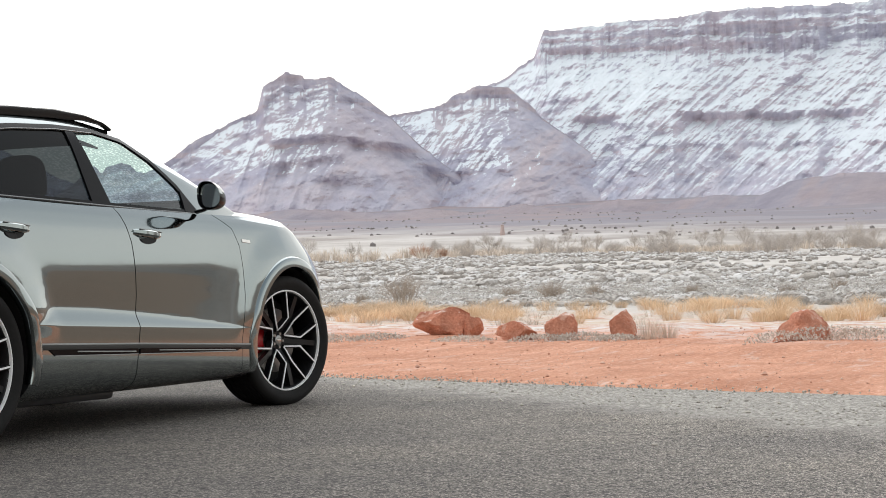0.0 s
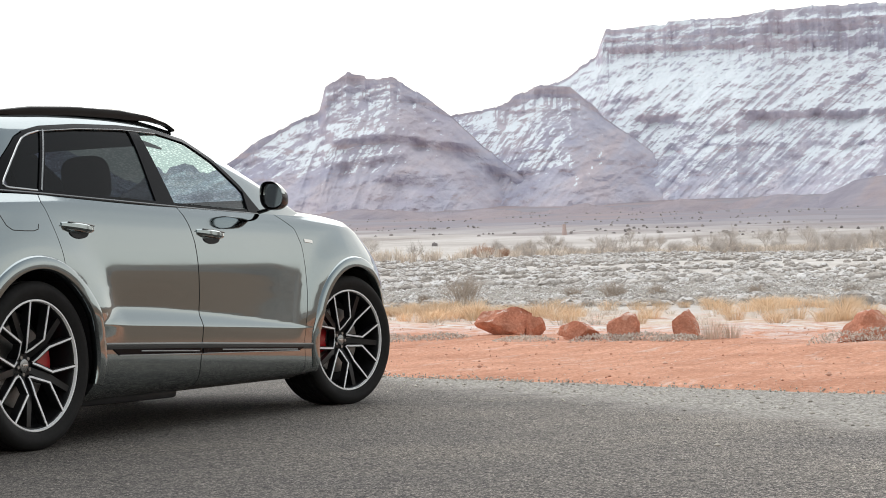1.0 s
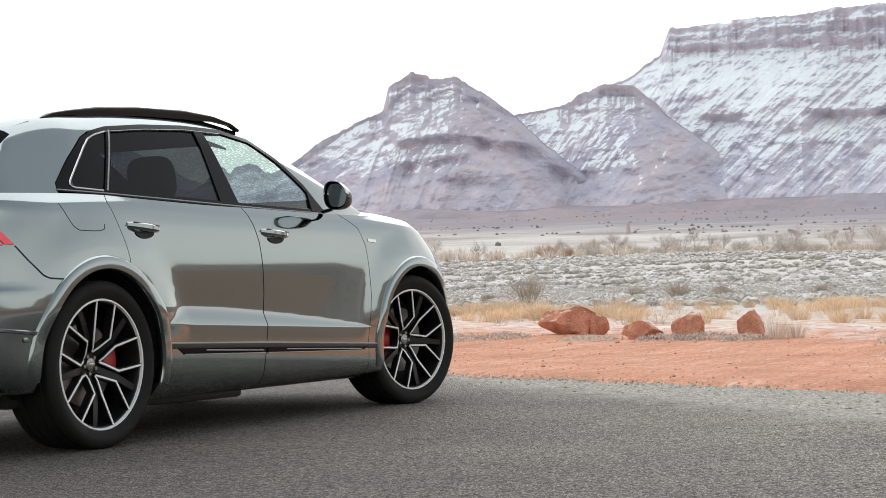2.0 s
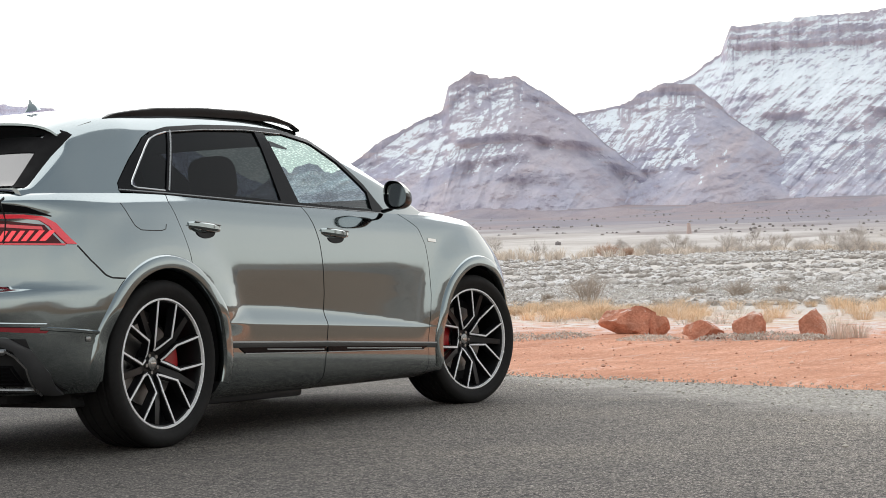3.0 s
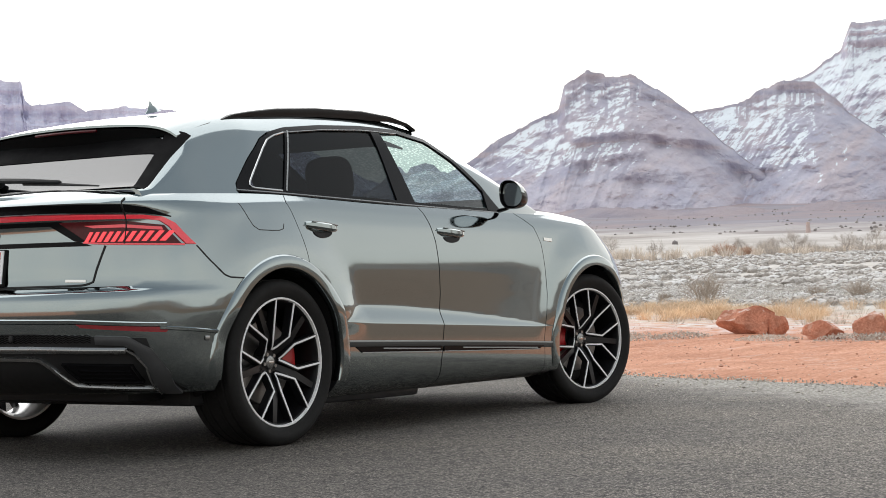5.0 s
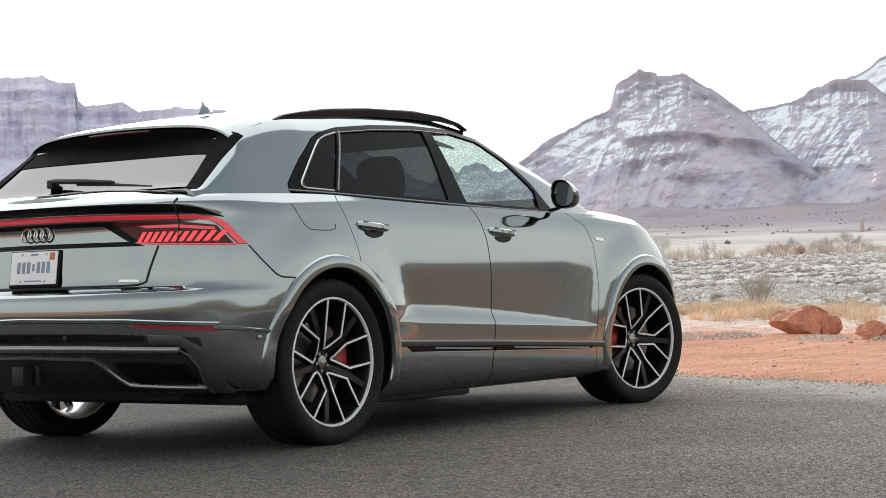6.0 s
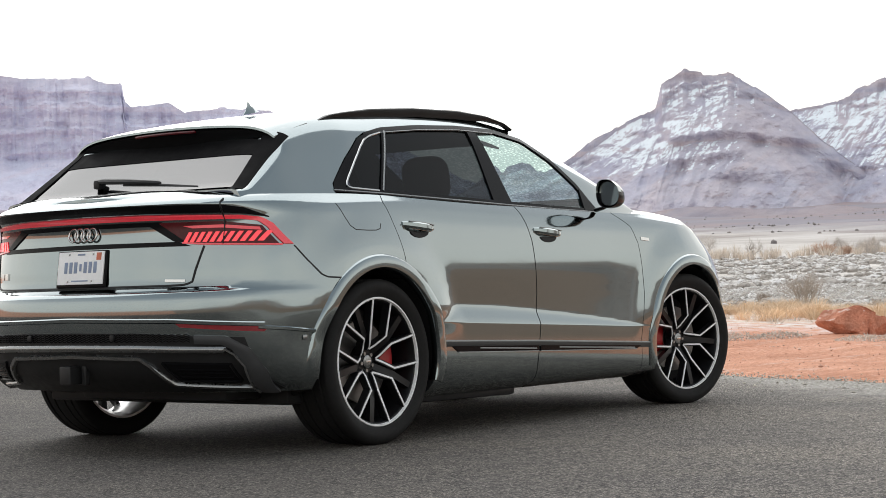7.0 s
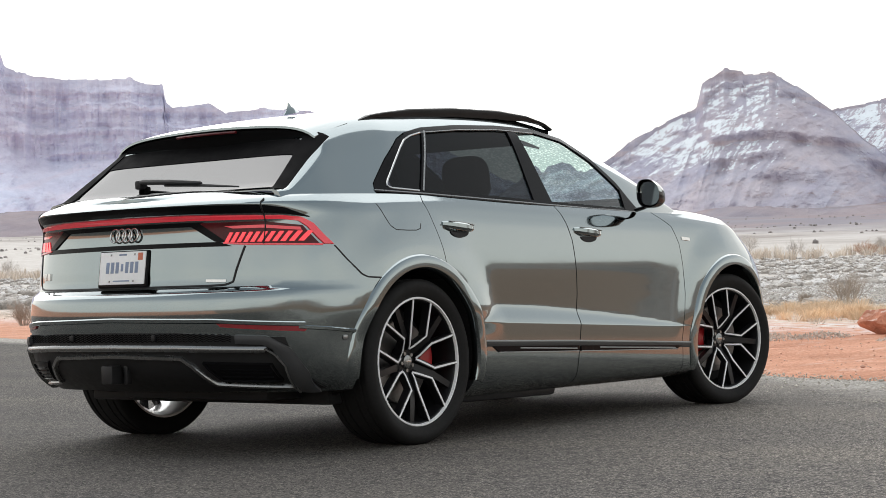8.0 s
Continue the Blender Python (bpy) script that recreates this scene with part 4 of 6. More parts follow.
# tail glazing and roof
pane("rear_window", [(-.665, .66), (-.665, 0), (-.665, -.66)], [(-.37, .61), (-.37, 0), (-.37, -.61)], roof_skin, REAR_GLASS, car, 28, 12, -.004, label="dark sloping rear window reflecting the sky")
pane("windscreen", [(1.76, .52), (1.76, 0), (1.76, -.52)], [(2.64, .66), (2.64, 0), (2.64, -.66)], roof_skin, SCREEN, car, 24, 16, -.006, label="windscreen speckled with frozen drops")
patch("tail_pillar", [(-.69, -.748), (-.56, -.722), (-.46, -.704), (-.36, -.691), (-.31, -.683), (-.285, -.678)], [(-.69, -.668), (-.46, -.612), (-.40, -.592), (-.36, -.58)], roof_skin, MATTE_BLACK, car, 30, 6, .002, .012, True, "black tail pillar trim")


def spoiler_skin(u, v):
    """The roof spoiler's lip: u across, v from its root to its rear edge."""
    x = -.12 - .30 * v + .06 * (u / .62) ** 2 * v
    z = roof_skin(-.12, u)[2] - .038 * v - .012 * v * v - .022 * v * (u / .6) ** 2
    return Vector((x, u, z))


bm = bmesh.new()
us, vs = np.linspace(-.650, .650, 41), np.linspace(0, 1, 9)
solid_grid(bm, [[spoiler_skin(u, v) + Vector((0, 0, .004)) for u in us] for v in vs], [[spoiler_skin(u, v) - Vector((0, 0, .002 + .012 * (1 - .6 * v))) for u in us] for v in vs])
part("roof_spoiler", bm, PAINT, car)
bm = bmesh.new()
solid_grid(bm, [[spoiler_skin(u * .97, v) - Vector((-.008, 0, .016)) for u in us] for v in vs], [[spoiler_skin(u * .97, v) - Vector((-.05, 0, .10)) for u in us] for v in vs])
part("spoiler_underside", bm, MATTE_BLACK, car)
# the spoiler's dark reflection in the glass, laid on as a black band
patch("glass_band", [(-.46, .65), (-.46, 0), (-.46, -.65)], [(-.365, .62), (-.365, 0), (-.365, -.62)], roof_skin, MATTE_BLACK, car, 24, 4, -.001, .004)
part("brake_lamp", tube([spoiler_skin(u, 1.0) + Vector((-.002, 0, -.022)) for u in np.linspace(-.2, .2, 12)], .007, 6), LAMP_DARK, car, "dark red high brake lamp")

# roof rails
def roof_rail(side):
    """A low rail on a closed web that follows the roof."""
    crest = resample([(-.03, .628, 1.553), (.06, .627, 1.583), (.18, .625, 1.604), (.40, .62, 1.635), (.75, .615, 1.661), (1.14, .61, 1.672), (1.40, .61, 1.659), (1.56, .613, 1.630), (1.63, .616, 1.600)], 60)
    bm, outer, inner = bmesh.new(), [], []
    for i, (x, y, z) in enumerate(crest):
        ends = smooth(0, .2, i / 59) * smooth(0, .30, 1 - i / 59)
        base = z - .010 - ends * min(.034, max(.018, z - roof_skin(x, y)[2]))
        h = z + .003 - base
        outer.append([(x, side * (y + w), base + h * k) for w, k in ((.014, 0), (.016, .35), (.019, .6), (.018, .85), (.011, .97), (0, 1))])
        inner.append([(x, side * (y - w), base + h * k) for w, k in ((.012, 0), (.012, .35), (.015, .6), (.016, .85), (.010, .97), (.001, 1))])
    solid_grid(bm, outer, inner)
    part("roof_rail", bm, RAIL_BLACK, car, "black roof rail")


for side in (-1, 1):
    roof_rail(side)
# aerial fin
bm = bmesh.new()
fin = [[(.29, -.003, 1.640), (.24, -.022, 1.634), (.16, -.025, 1.622), (.10, -.003, 1.614)], [(.26, -.003, 1.650), (.22, -.014, 1.645), (.165, -.015, 1.636), (.125, -.003, 1.634)], [(.19, -.002, 1.668), (.183, -.005, 1.668), (.163, -.005, 1.668), (.152, -.002, 1.668)], [(.166, -.001, 1.688), (.162, -.003, 1.688), (.157, -.003, 1.688), (.153, -.001, 1.688)]]
fin = [[(.20 + (x - .20) * .62, y * .8, 1.645 + (z - 1.622) * .9) for x, y, z in row] for row in fin]
solid_grid(bm, fin, [[(x, -y, z) for x, y, z in row] for row in fin])
part("aerial_fin", bm, PAINT, car)

# wheel arches
for x0, side in WHEELS:
    bm, outer, inner = bmesh.new(), [], []
    radii, lifts = (.436, .441, .447, .470, .497, .505, .511), (-.03, .006, .014, .016, .014, .008, -.003)
    lo, hi = (-14, 187 if x0 < 1 else 196) if side < 0 else (4, 176)
    for k in range(81):
        a = radians(lo + (hi - lo) * k / 80)
        ro, ri = [], []
        for r, l in zip(radii, lifts):
            x, z = x0 + r * math.cos(a), .388 + r * math.sin(a)
            p = side_skin(min(3.55, x), max(.25, z))
            ro.append((x, (p.y - l) * -side, z))
            ri.append((x, (p.y + .03) * -side, z))
        outer.append(ro)
        inner.append(ri)
    solid_grid(bm, outer, inner)
    part("wheel_arch", bm, PAINT, car)
# ---- the car's tail ----
patch("light_bar", [(.79, 1.060), (.4, 1.067), (0, 1.069), (-.4, 1.067), (-.79, 1.060)], [(.79, 1.077), (.4, 1.084), (0, 1.086), (-.4, 1.084), (-.79, 1.077)], tail_skin, LAMP_RED, car, 50, 4, .007, .014, label="lit red light bar across the tail")
# shade and dark reflection below the lip, laid over the paint as black strips
patch("tailgate_shelf", [(.80, 1.090), (.4, 1.094), (0, 1.096), (-.4, 1.094), (-.725, 1.089)], [(.80, 1.122), (.4, 1.127), (0, 1.129), (-.4, 1.127), (-.725, 1.124)], tail_skin, GLOSS_BLACK, car, 50, 4, .003, .008, label="shade under the tailgate edge, laid on as a dark strip")
patch("tailgate_shelf", [(-.732, 1.089), (-.80, 1.082), (-.86, 1.066)], [(-.732, 1.124), (-.80, 1.110), (-.86, 1.070)], tail_skin, GLOSS_BLACK, car, 14, 4, .003, .008, True)
patch("lamp_lens", [(-.52, .966), (-.65, .952), (-.90, .943)], [(-.40, 1.052), (-.72, 1.052), (-.845, 1.03)], tail_skin, LAMP_DARK, car, 24, 8, .003, .01, True, "dark red tail lamp lens")
patch("lamp_hook", [(-.785, 1.059), (-.832, 1.050), (-.858, 1.024), (-.908, .945)], [(-.785, 1.077), (-.840, 1.067), (-.872, 1.037), (-.926, .944)], tail_skin, LAMP_RED, car, 24, 4, .007, .012, True)
patch("lamp_strip", [(-.56, .955), (-.65, .948), (-.905, .939)], [(-.56, .962), (-.65, .955), (-.905, .946)], tail_skin, LAMP_RED, car, 20, 3, .006, .008, True)
patch("lamp_strip", [(-.60, 1.022), (-.72, 1.022), (-.845, 1.008)], [(-.56, 1.034), (-.72, 1.036), (-.84, 1.022)], tail_skin, LAMP_RED, car, 20, 3, .005, .008, True)
for k in range(11):
    y = -.565 - .0275 * k
    patch("lamp_finger", [(y, .960), (y - .017, .959)], [(y - .022, 1.005), (y - .037, 1.004)], tail_skin, LAMP_BRIGHT, car, 3, 4, .0065, .008, True)
patch("gloss_panel", [(.40, 1.036), (0, 1.038), (-.40, 1.036)], [(.47, 1.057), (0, 1.059), (-.47, 1.057)], tail_skin, GLOSS_BLACK, car, 24, 3, .004, .01)
patch("gloss_panel", [(-.40, 1.036), (-.52, .966)], [(-.44, 1.052), (-.575, .962)], tail_skin, GLOSS_BLACK, car, 10, 3, .006, .01, True)
# shadow of the recess over the plate, put on as a black strip
patch("plate_recess", [(.60, .944), (0, .946), (-.60, .944)], [(.545, .964), (0, .967), (-.545, .964)], tail_skin, GLOSS_BLACK, car, 30, 3, .003, .01)
ribbon("tailgate_gap", [(.71, .95), (.685, .81), (.67, .782), (.62, .772), (.5, .769), (0, .768), (-.5, .769), (-.575, .771), (-.612, .782), (-.626, .84), (-.655, .944)], tail_skin, .010, .003, PLASTIC, car, 90)
ribbon("tailgate_gap", [(-.728, .95), (-.728, 1.05), (-.728, 1.148)], tail_skin, .007, .008, PLASTIC, car, 16, twin=True)
ribbon("bumper_gap", [(-.549, .938), (-.492, .871), (-.43, .806), (-.40, .793), (-.30, .788)], side_skin, .007, .0012, PLASTIC, car, 30, twin=True)
ribbon("bumper_ridge", [(.885, .590), (.564, .612), (0, .622), (-.564, .612), (-.885, .590)], tail_skin, .022, .010, PAINT, car, 70)
ribbon("bumper_ridge", [(-.735, .578), (-.60, .566), (-.42, .545)], side_skin, .018, .009, PAINT, car, 30, twin=True)
patch("reflector", [(-.602, .585), (-.883, .557)], [(-.572, .610), (-.897, .580)], tail_skin, REFLECTOR, car, 16, 4, .006, .012, True, "narrow dark red rear reflector")
patch("lower_bumper", [(.91, .262), (.8, .284), (.4, .290), (0, .293), (-.4, .293), (-.875, .30)], [(.83, .535), (.4, .562), (0, .566), (-.4, .562), (-.83, .535)], tail_skin, PLASTIC, car, 50, 14, .005, .012, label="black plastic lower bumper with diffuser")
for row in range(4):
    z0 = .526 + .0095 * row
    line = [(y, z0 + (.0045 if k % 2 else -.0045) - .012 * abs(y) ** 3) for k, y in enumerate(np.linspace(.72, -.64, 93))]
    ribbon("honeycomb_wire", line, tail_skin, .0035, .010, GLOSS_BLACK, car, 194)
patch("bumper_bar", [(.785, .470), (.4, .482), (0, .485), (-.4, .482), (-.76, .470)], [(.785, .498), (.4, .509), (0, .512), (-.4, .509), (-.77, .497)], tail_skin, SATIN, car, 60, 7, .020, .03, label="satin grey bumper bar", bulge=.008)
patch("bumper_blade", [(-.66, .512), (-.757, .505), (-.787, .486), (-.812, .419), (-.802, .303)], [(-.66, .550), (-.775, .543), (-.842, .487), (-.874, .384), (-.858, .298)], tail_skin, GRAPHITE, car, 30, 7, .022, .03, True, bulge=.004)
ribbon("blade_edge", [(-.762, .490), (-.790, .466), (-.816, .41), (-.806, .305)], tail_skin, .014, .030, SATIN, car, 30, twin=True)
ribbon("diffuser_trim", [(.82, .318), (.68, .326), (.505, .338), (.455, .41), (.40, .452), (0, .463), (-.40, .452), (-.455, .41), (-.505, .338), (-.68, .326), (-.82, .318)], tail_skin, .024, .022, SATIN, car, 120)
ribbon("outlet_rim", [(-.50, .430), (-.775, .418), (-.785, .345), (-.55, .352), (-.50, .430)], tail_skin, .010, .016, GLOSS_BLACK, car, 60, twin=True)
patch("outlet", [(-.545, .357), (-.775, .349)], [(-.505, .425), (-.765, .413)], tail_skin, GLOSS_BLACK, car, 14, 5, .007, .008, True)
for z in (.37, .388, .403):
    ribbon("outlet_slat", [(-.56, z), (-.76, z - .008)], tail_skin, .006, .013, GLOSS_BLACK, car, 16, twin=True)
for y in (.27, -.27):
    p = tail_skin(y, .541)
    part("parking_sensor", rounded_box((.014, .026, .026), (p.x - .012, y, .541), .006), PLASTIC, car)
for u, v in ((-.528, .524),):
    p = side_skin(u, v)
    part("parking_sensor", rounded_box((.024, .014, .024), (u, p.y - .001, v), .006, (0, 0, -25)), SATIN, car)
p = tail_skin(-.74, .53)
part("parking_sensor", rounded_box((.012, .026, .026), (p.x - .014, -.74, .532), .006, (0, 0, 45)), PLASTIC, car)
hitch = part("tow_hitch", rounded_box((.10, .075, .085), (-1.02, .02, .372), .008), PLASTIC, car, "black square tow hitch cover")
part("hitch_ring", rounded_box((.03, .03, .09), (-1.0, -.045, .372), .008), PLASTIC, hitch)

# number plate in a black holder; its characters are plain bars
plate_pose = pose(-.967, 0, .861, 0, 8, 0)
holder = rounded_box((.012, .325, .172), (0, 0, -.004), .006)
bmesh.ops.transform(holder, matrix=plate_pose, verts=holder.verts)
holder = part("plate_holder", holder, GLOSS_BLACK, car)
face = rounded_box((.006, .304, .152), (-.009, 0, 0), .0025)
bmesh.ops.transform(face, matrix=plate_pose, verts=face.verts)
number_plate = part("number_plate", face, PLATE_WHITE, holder, "white number plate with blue characters")


def on_plate(name, mat, y, z, w, h):
    b = rounded_box((.002, w, h), (-.0125, y, z), .0006)
    bmesh.ops.transform(b, matrix=plate_pose, verts=b.verts)
    part(name, b, mat, holder)


for k in range(7):
    on_plate("character_bar", PLATE_INK, .098 - .0325 * k, .002, .021 if k != 3 else .015, .052 if k != 3 else .034)
on_plate("sticker", STICKER, -.118, .052, .032, .034)
for y in (-.08, .08):
    for z in (-.062, .062):
        on_plate("bolt", SATIN, y, z, .009, .009)
on_plate("small_print_bar", PLATE_INK, .0, -.06, .11, .006)
on_plate("small_print_bar", PLATE_INK, .0, .062, .05, .008)

# plain bright emblems and bars in place of lettering
for k in range(4):
    y = .063 - .042 * k
    p = tail_skin(y, 1.013)
    pts = [(p.x - .011 + .006 * math.sin(a), y + .030 * math.cos(a), 1.013 + .030 * math.sin(a)) for a in [2 * math.pi * i / 28 for i in range(28)]]
    bm, rings = bmesh.new(), []
    for i, (x, yy, z) in enumerate(pts):
        c = Vector((p.x - .011, y, 1.013))
        r = (Vector((x, yy, z)) - c).normalized()
        rings.append([bm.verts.new(Vector((x, yy, z)) + r * .0046 * math.cos(b) + Vector((-1, 0, 0)) * .005 * math.sin(b)) for b in [2 * math.pi * j / 8 for j in range(8)]])
    for i in range(28):
        a, b = rings[i], rings[(i + 1) % 28]
        for j in range(8):
            bm.faces.new((a[j], a[(j + 1) % 8], b[(j + 1) % 8], b[j]))
    bmesh.ops.recalc_face_normals(bm, faces=bm.faces)
    part("emblem_ring", bm, CHROME, car)
patch("emblem_bar", [(.625, .818), (.592, .818)], [(.625, .850), (.592, .850)], tail_skin, CHROME, car, 3, 3, .006, .008)
patch("emblem_bar", [(.582, .818), (.552, .818)], [(.582, .850), (.552, .850)], tail_skin, CHROME, car, 3, 3, .006, .008)
patch("emblem_bar", [(-.488, .786), (-.582, .783)], [(-.488, .798), (-.582, .795)], tail_skin, CHROME, car, 8, 3, .005, .007)
patch("emblem_bar", [(2.487, .980), (2.572, .974)], [(2.487, .998), (2.572, .992)], side_skin, CHROME, car, 6, 3, .004, .006, True)

# wiper
a, b, c = roof_skin(-.598, .25) + Vector((-.018, 0, .026)), roof_skin(-.63, -.19) + Vector((-.014, 0, .022)), roof_skin(-.652, -.445) + Vector((-.006, 0, .008))
wiper = part("wiper", tube([a, a.lerp(b, .06), a.lerp(b, .5) + Vector((0, 0, .002)), b.lerp(a, .03), b], [.012, .018, .016, .013, .006], 8, .75), PLASTIC, car, "black rear wiper resting across the glass")
part("blade", tube([a.lerp(b, .4) - Vector((0, 0, .014)), b - Vector((0, 0, .010)), c], [.007, .008, .004], 6), PLASTIC, wiper)
part("pivot", rounded_box((.05, .04, .045), (a.x + .01, a.y + .005, a.z - .014), .012), PLASTIC, wiper)

# ---- flanks: sill trim, handles, fuel flap, mirrors ----
ribbon("sill_line", [(.455, .470), (1.335, .438), (2.50, .386)], side_skin, .009, .006, SILL_SHEEN, car, 80, twin=True)
# dark strip added over the paint so the sill mirrors no bright sand
ribbon("sill_ledge", [(.455, .454), (1.335, .422), (2.50, .370)], side_skin, .026, .0035, SILL_DARK, car, 80, twin=True)
for lo, hi in (([(.61, .408), (1.322, .385)], [(.555, .440), (1.322, .414)]), ([(1.345, .384), (2.33, .354)], [(1.345, .413), (2.385, .372)])):
    patch("sill_insert", lo, hi, side_skin, GLOSS_BLACK, car, 40, 4, .005, .01, True)
    ribbon("sill_edge", lo, side_skin, .005, .008, SILL_SHEEN, car, 40, twin=True)
    ribbon("sill_gleam", [(lo[0][0] + .18, hi[0][1] * .5 + lo[0][1] * .5 - .002), (lo[1][0] - .02, hi[1][1] * .5 + lo[1][1] * .5)], side_skin, .007, .008, SILL_SHEEN, car, 40, twin=True)
ribbon("fuel_flap_gap", [(-.228, 1.134), (-.20, 1.075), (-.177, 1.030), (-.145, 1.011), (-.06, 1.009), (.004, 1.010), (.040, 1.018), (.056, 1.042)], side_skin, .0045, .001, PLASTIC, car, 40, twin=False)
for (x0, z0), name in (((.365, 1.022), "rear_door"), ((1.517, 1.006), "front_door")):
    for side in (-1, 1):
        bm, outer, inner = bmesh.new(), [], []
        for i in range(15):
            t = -1 + 2 * i / 14
            x, z = x0 + .128 * t, z0 + .012 - .010 * t
            y = side_skin(x, z).y - .030 * (1 - abs(t) ** 3.5) + .004
            h = .019 * (1 - .35 * abs(t) ** 3)
            outer.append([(x, side * -(y), z + h), (x, side * -(y - .008), z + h * .55), (x, side * -(y - .009), z - h * .4), (x, side * -(y), z - h)])
            inner.append([(x, side * -(y + .016), z + h * k) for k in (1, .5, -.5, -1)])
        solid_grid(bm, outer, inner)
        handle = part("door_handle", bm, PAINT, doors[name, side])
        ribbon("handle_strip", [(x0 - .10, z0 + .034), (x0, z0 + .030), (x0 + .10, z0 + .018)], lambda u, v: Vector((u, side_skin(u, v).y - .026, v)), .005, .006, SATIN, handle, 16) if side < 0 else None
        cup = [[(x0 + .078 * r * math.cos(a), z0 - .014 + .030 * r * math.sin(a)) for a in [math.pi * (1 + k / 16) for k in range(17)]] for r in (1.0, .02)]
        bm = bmesh.new()
        solid_grid(bm, *[[[(u, -side * (side_skin(u, v).y - l), v) for u, v in row] for row in cup] for l in (.004, -.006)])
        part("handle_cup", bm, GLOSS_BLACK, doors[name, side])


def mirror_housing(side):
    """A rounded shell with a flat mirror in its rear face, on a short foot."""
    cx, cy, cz = 1.985, 1.025, 1.232
    bm, rings = bmesh.new(), []
    for v in np.linspace(0, .985, 12):
        k = (1 - v**2.3) ** .5
        ring = []
        for j in range(28):
            a = 2 * math.pi * j / 28
            c, s = math.cos(a), math.sin(a)
            y = cy + .090 * k * math.copysign(abs(c) ** .7, c) - .02 * v
            z = cz + .080 * k * math.copysign(abs(s) ** .75, s) * (1 - .22 * (c > 0) * c) - .012 * v - (.012 * c)
            ring.append(bm.verts.new((cx + .165 * v - .30 * (y - cy), side * y, z)))
        rings.append(ring)
    for a, b in zip(rings, rings[1:]):
        for j in range(28):
            bm.faces.new((a[j], a[(j + 1) % 28], b[(j + 1) % 28], b[j]))
    bm.faces.new(rings[-1])
    back = [bm.verts.new(v.co + Vector((.034, 0, 0))) for v in rings[0]]
    for v in back:
        v.co.y, v.co.z = side * cy + (v.co.y - side * cy) * .9, cz + (v.co.z - cz) * .9
    for j in range(28):
        bm.faces.new((rings[0][j], back[j], back[(j + 1) % 28], rings[0][(j + 1) % 28]))
    bm.faces.new(back[::-1])
    bmesh.ops.recalc_face_normals(bm, faces=bm.faces)
    shell = part("door_mirror", bm, PAINT, car, "dark door mirror on a black foot")
    shell.data.materials.append(GLOSS_BLACK)
    for f in shell.data.polygons:
        f.material_index = 1 if f.center.z < cz + .012 or abs(f.normal.x) > .8 and f.center.x < cx + .06 else 0
    bm = bmesh.new()
    disc = []
    for j in range(28):
        a = 2 * math.pi * j / 28
        c, s = math.cos(a), math.sin(a)
        dy, dz = .076 * math.copysign(abs(c) ** .7, c), .066 * math.copysign(abs(s) ** .75, s) * (1 - .22 * (c > 0) * c) - .010 * c
        disc.append((cx + .020 - .30 * dy + .05 * dz, side * (cy + dy), cz + dz))
    front, rear = [bm.verts.new(p) for p in disc], [bm.verts.new((p[0] + .006, p[1], p[2])) for p in disc]
    bm.faces.new(front)
    bm.faces.new(rear[::-1])
    for j in range(28):
        bm.faces.new((front[j], rear[j], rear[(j + 1) % 28], front[(j + 1) % 28]))
    bmesh.ops.recalc_face_normals(bm, faces=bm.faces)
    part("mirror_glass", bm, MIRROR, shell)
    part("foot", tube([(2.07, side * .98, 1.178), (2.10, side * .93, 1.160), (2.11, side * .87, 1.15)], [.014, .016, .02], 10, .6), GLOSS_BLACK, shell)


for side in (-1, 1):
    mirror_housing(side)

# ---- under the car and in the cabin ----
part("underbody", rounded_box((3.9, 1.56, .13), (1.50, 0, .275), .02), PLASTIC, car)
part("silencer", rounded_box((.34, .95, .10), (-.52, -.15, .285), .04), PLASTIC, car)
part("side_step", rounded_box((.85, .16, .06), (.85, -.78, .19), .025, (0, .6, 0)), PLASTIC, car)
part("axle", tube([(.0, -.75, .36), (0, -.4, .30), (0, .4, .30), (0, .75, .36)], .05, 10), PLASTIC, car)
part("suspension_arm", rounded_box((.5, .06, .06), (-.05, -.62, .3), .02, (0, 10, 30)), PLASTIC, car)
patch("headliner", [(-.25, .60), (1.70, .56)], [(-.25, -.60), (1.70, -.56)], roof_skin, HEADLINER, car, 30, 10, -.11, .01)
part("dashboard", rounded_box((.55, 1.4, .25), (2.2, 0, 1.06), .06, seg=4), CABIN_DARK, car)
part("steering_wheel", tube([(1.74 + .05 * math.sin(a), .38 + .185 * math.cos(a), 1.10 + .175 * math.sin(a)) for a in np.linspace(0, 2 * math.pi, 30)], .016, 8), CABIN_DARK, car)


def seat(x, y, top):
    s = part("seat", rounded_box((.16, .50, .62), (x, y, top - .42), .06, (0, -14, 0), 4), CABIN_DARK, car)
    b = bmesh.new()
    bmesh.ops.create_icosphere(b, subdivisions=3, radius=1.0)
    for v in b.verts:
        v.co = Vector([math.copysign(abs(c) ** .62, c) * k for c, k in zip(v.co, (.068, .142, .128))])
    bmesh.ops.transform(b, matrix=pose(x - .08, y, top + .0, 0, -10, 0), verts=b.verts)
    part("headrest", b, CABIN_DARK, s)
    for k in (-.06, .06):
        part("headrest_post", tube([(x - .07, y + k, top - .18), (x - .075, y + k, top - .05)], .007, 6), SATIN, s)


for x, y, top in ((1.26, -.37, 1.32), (1.26, .37, 1.32), (.12, -.38, 1.22), (.12, .38, 1.22)):
    seat(x, y, top)

# the far flank stands a little further out, in line with its wheels
for ob in car.children_recursive:
    for v in ob.data.vertices:
        v.co.y += .05 * smooth(.1, .65, v.co.y)

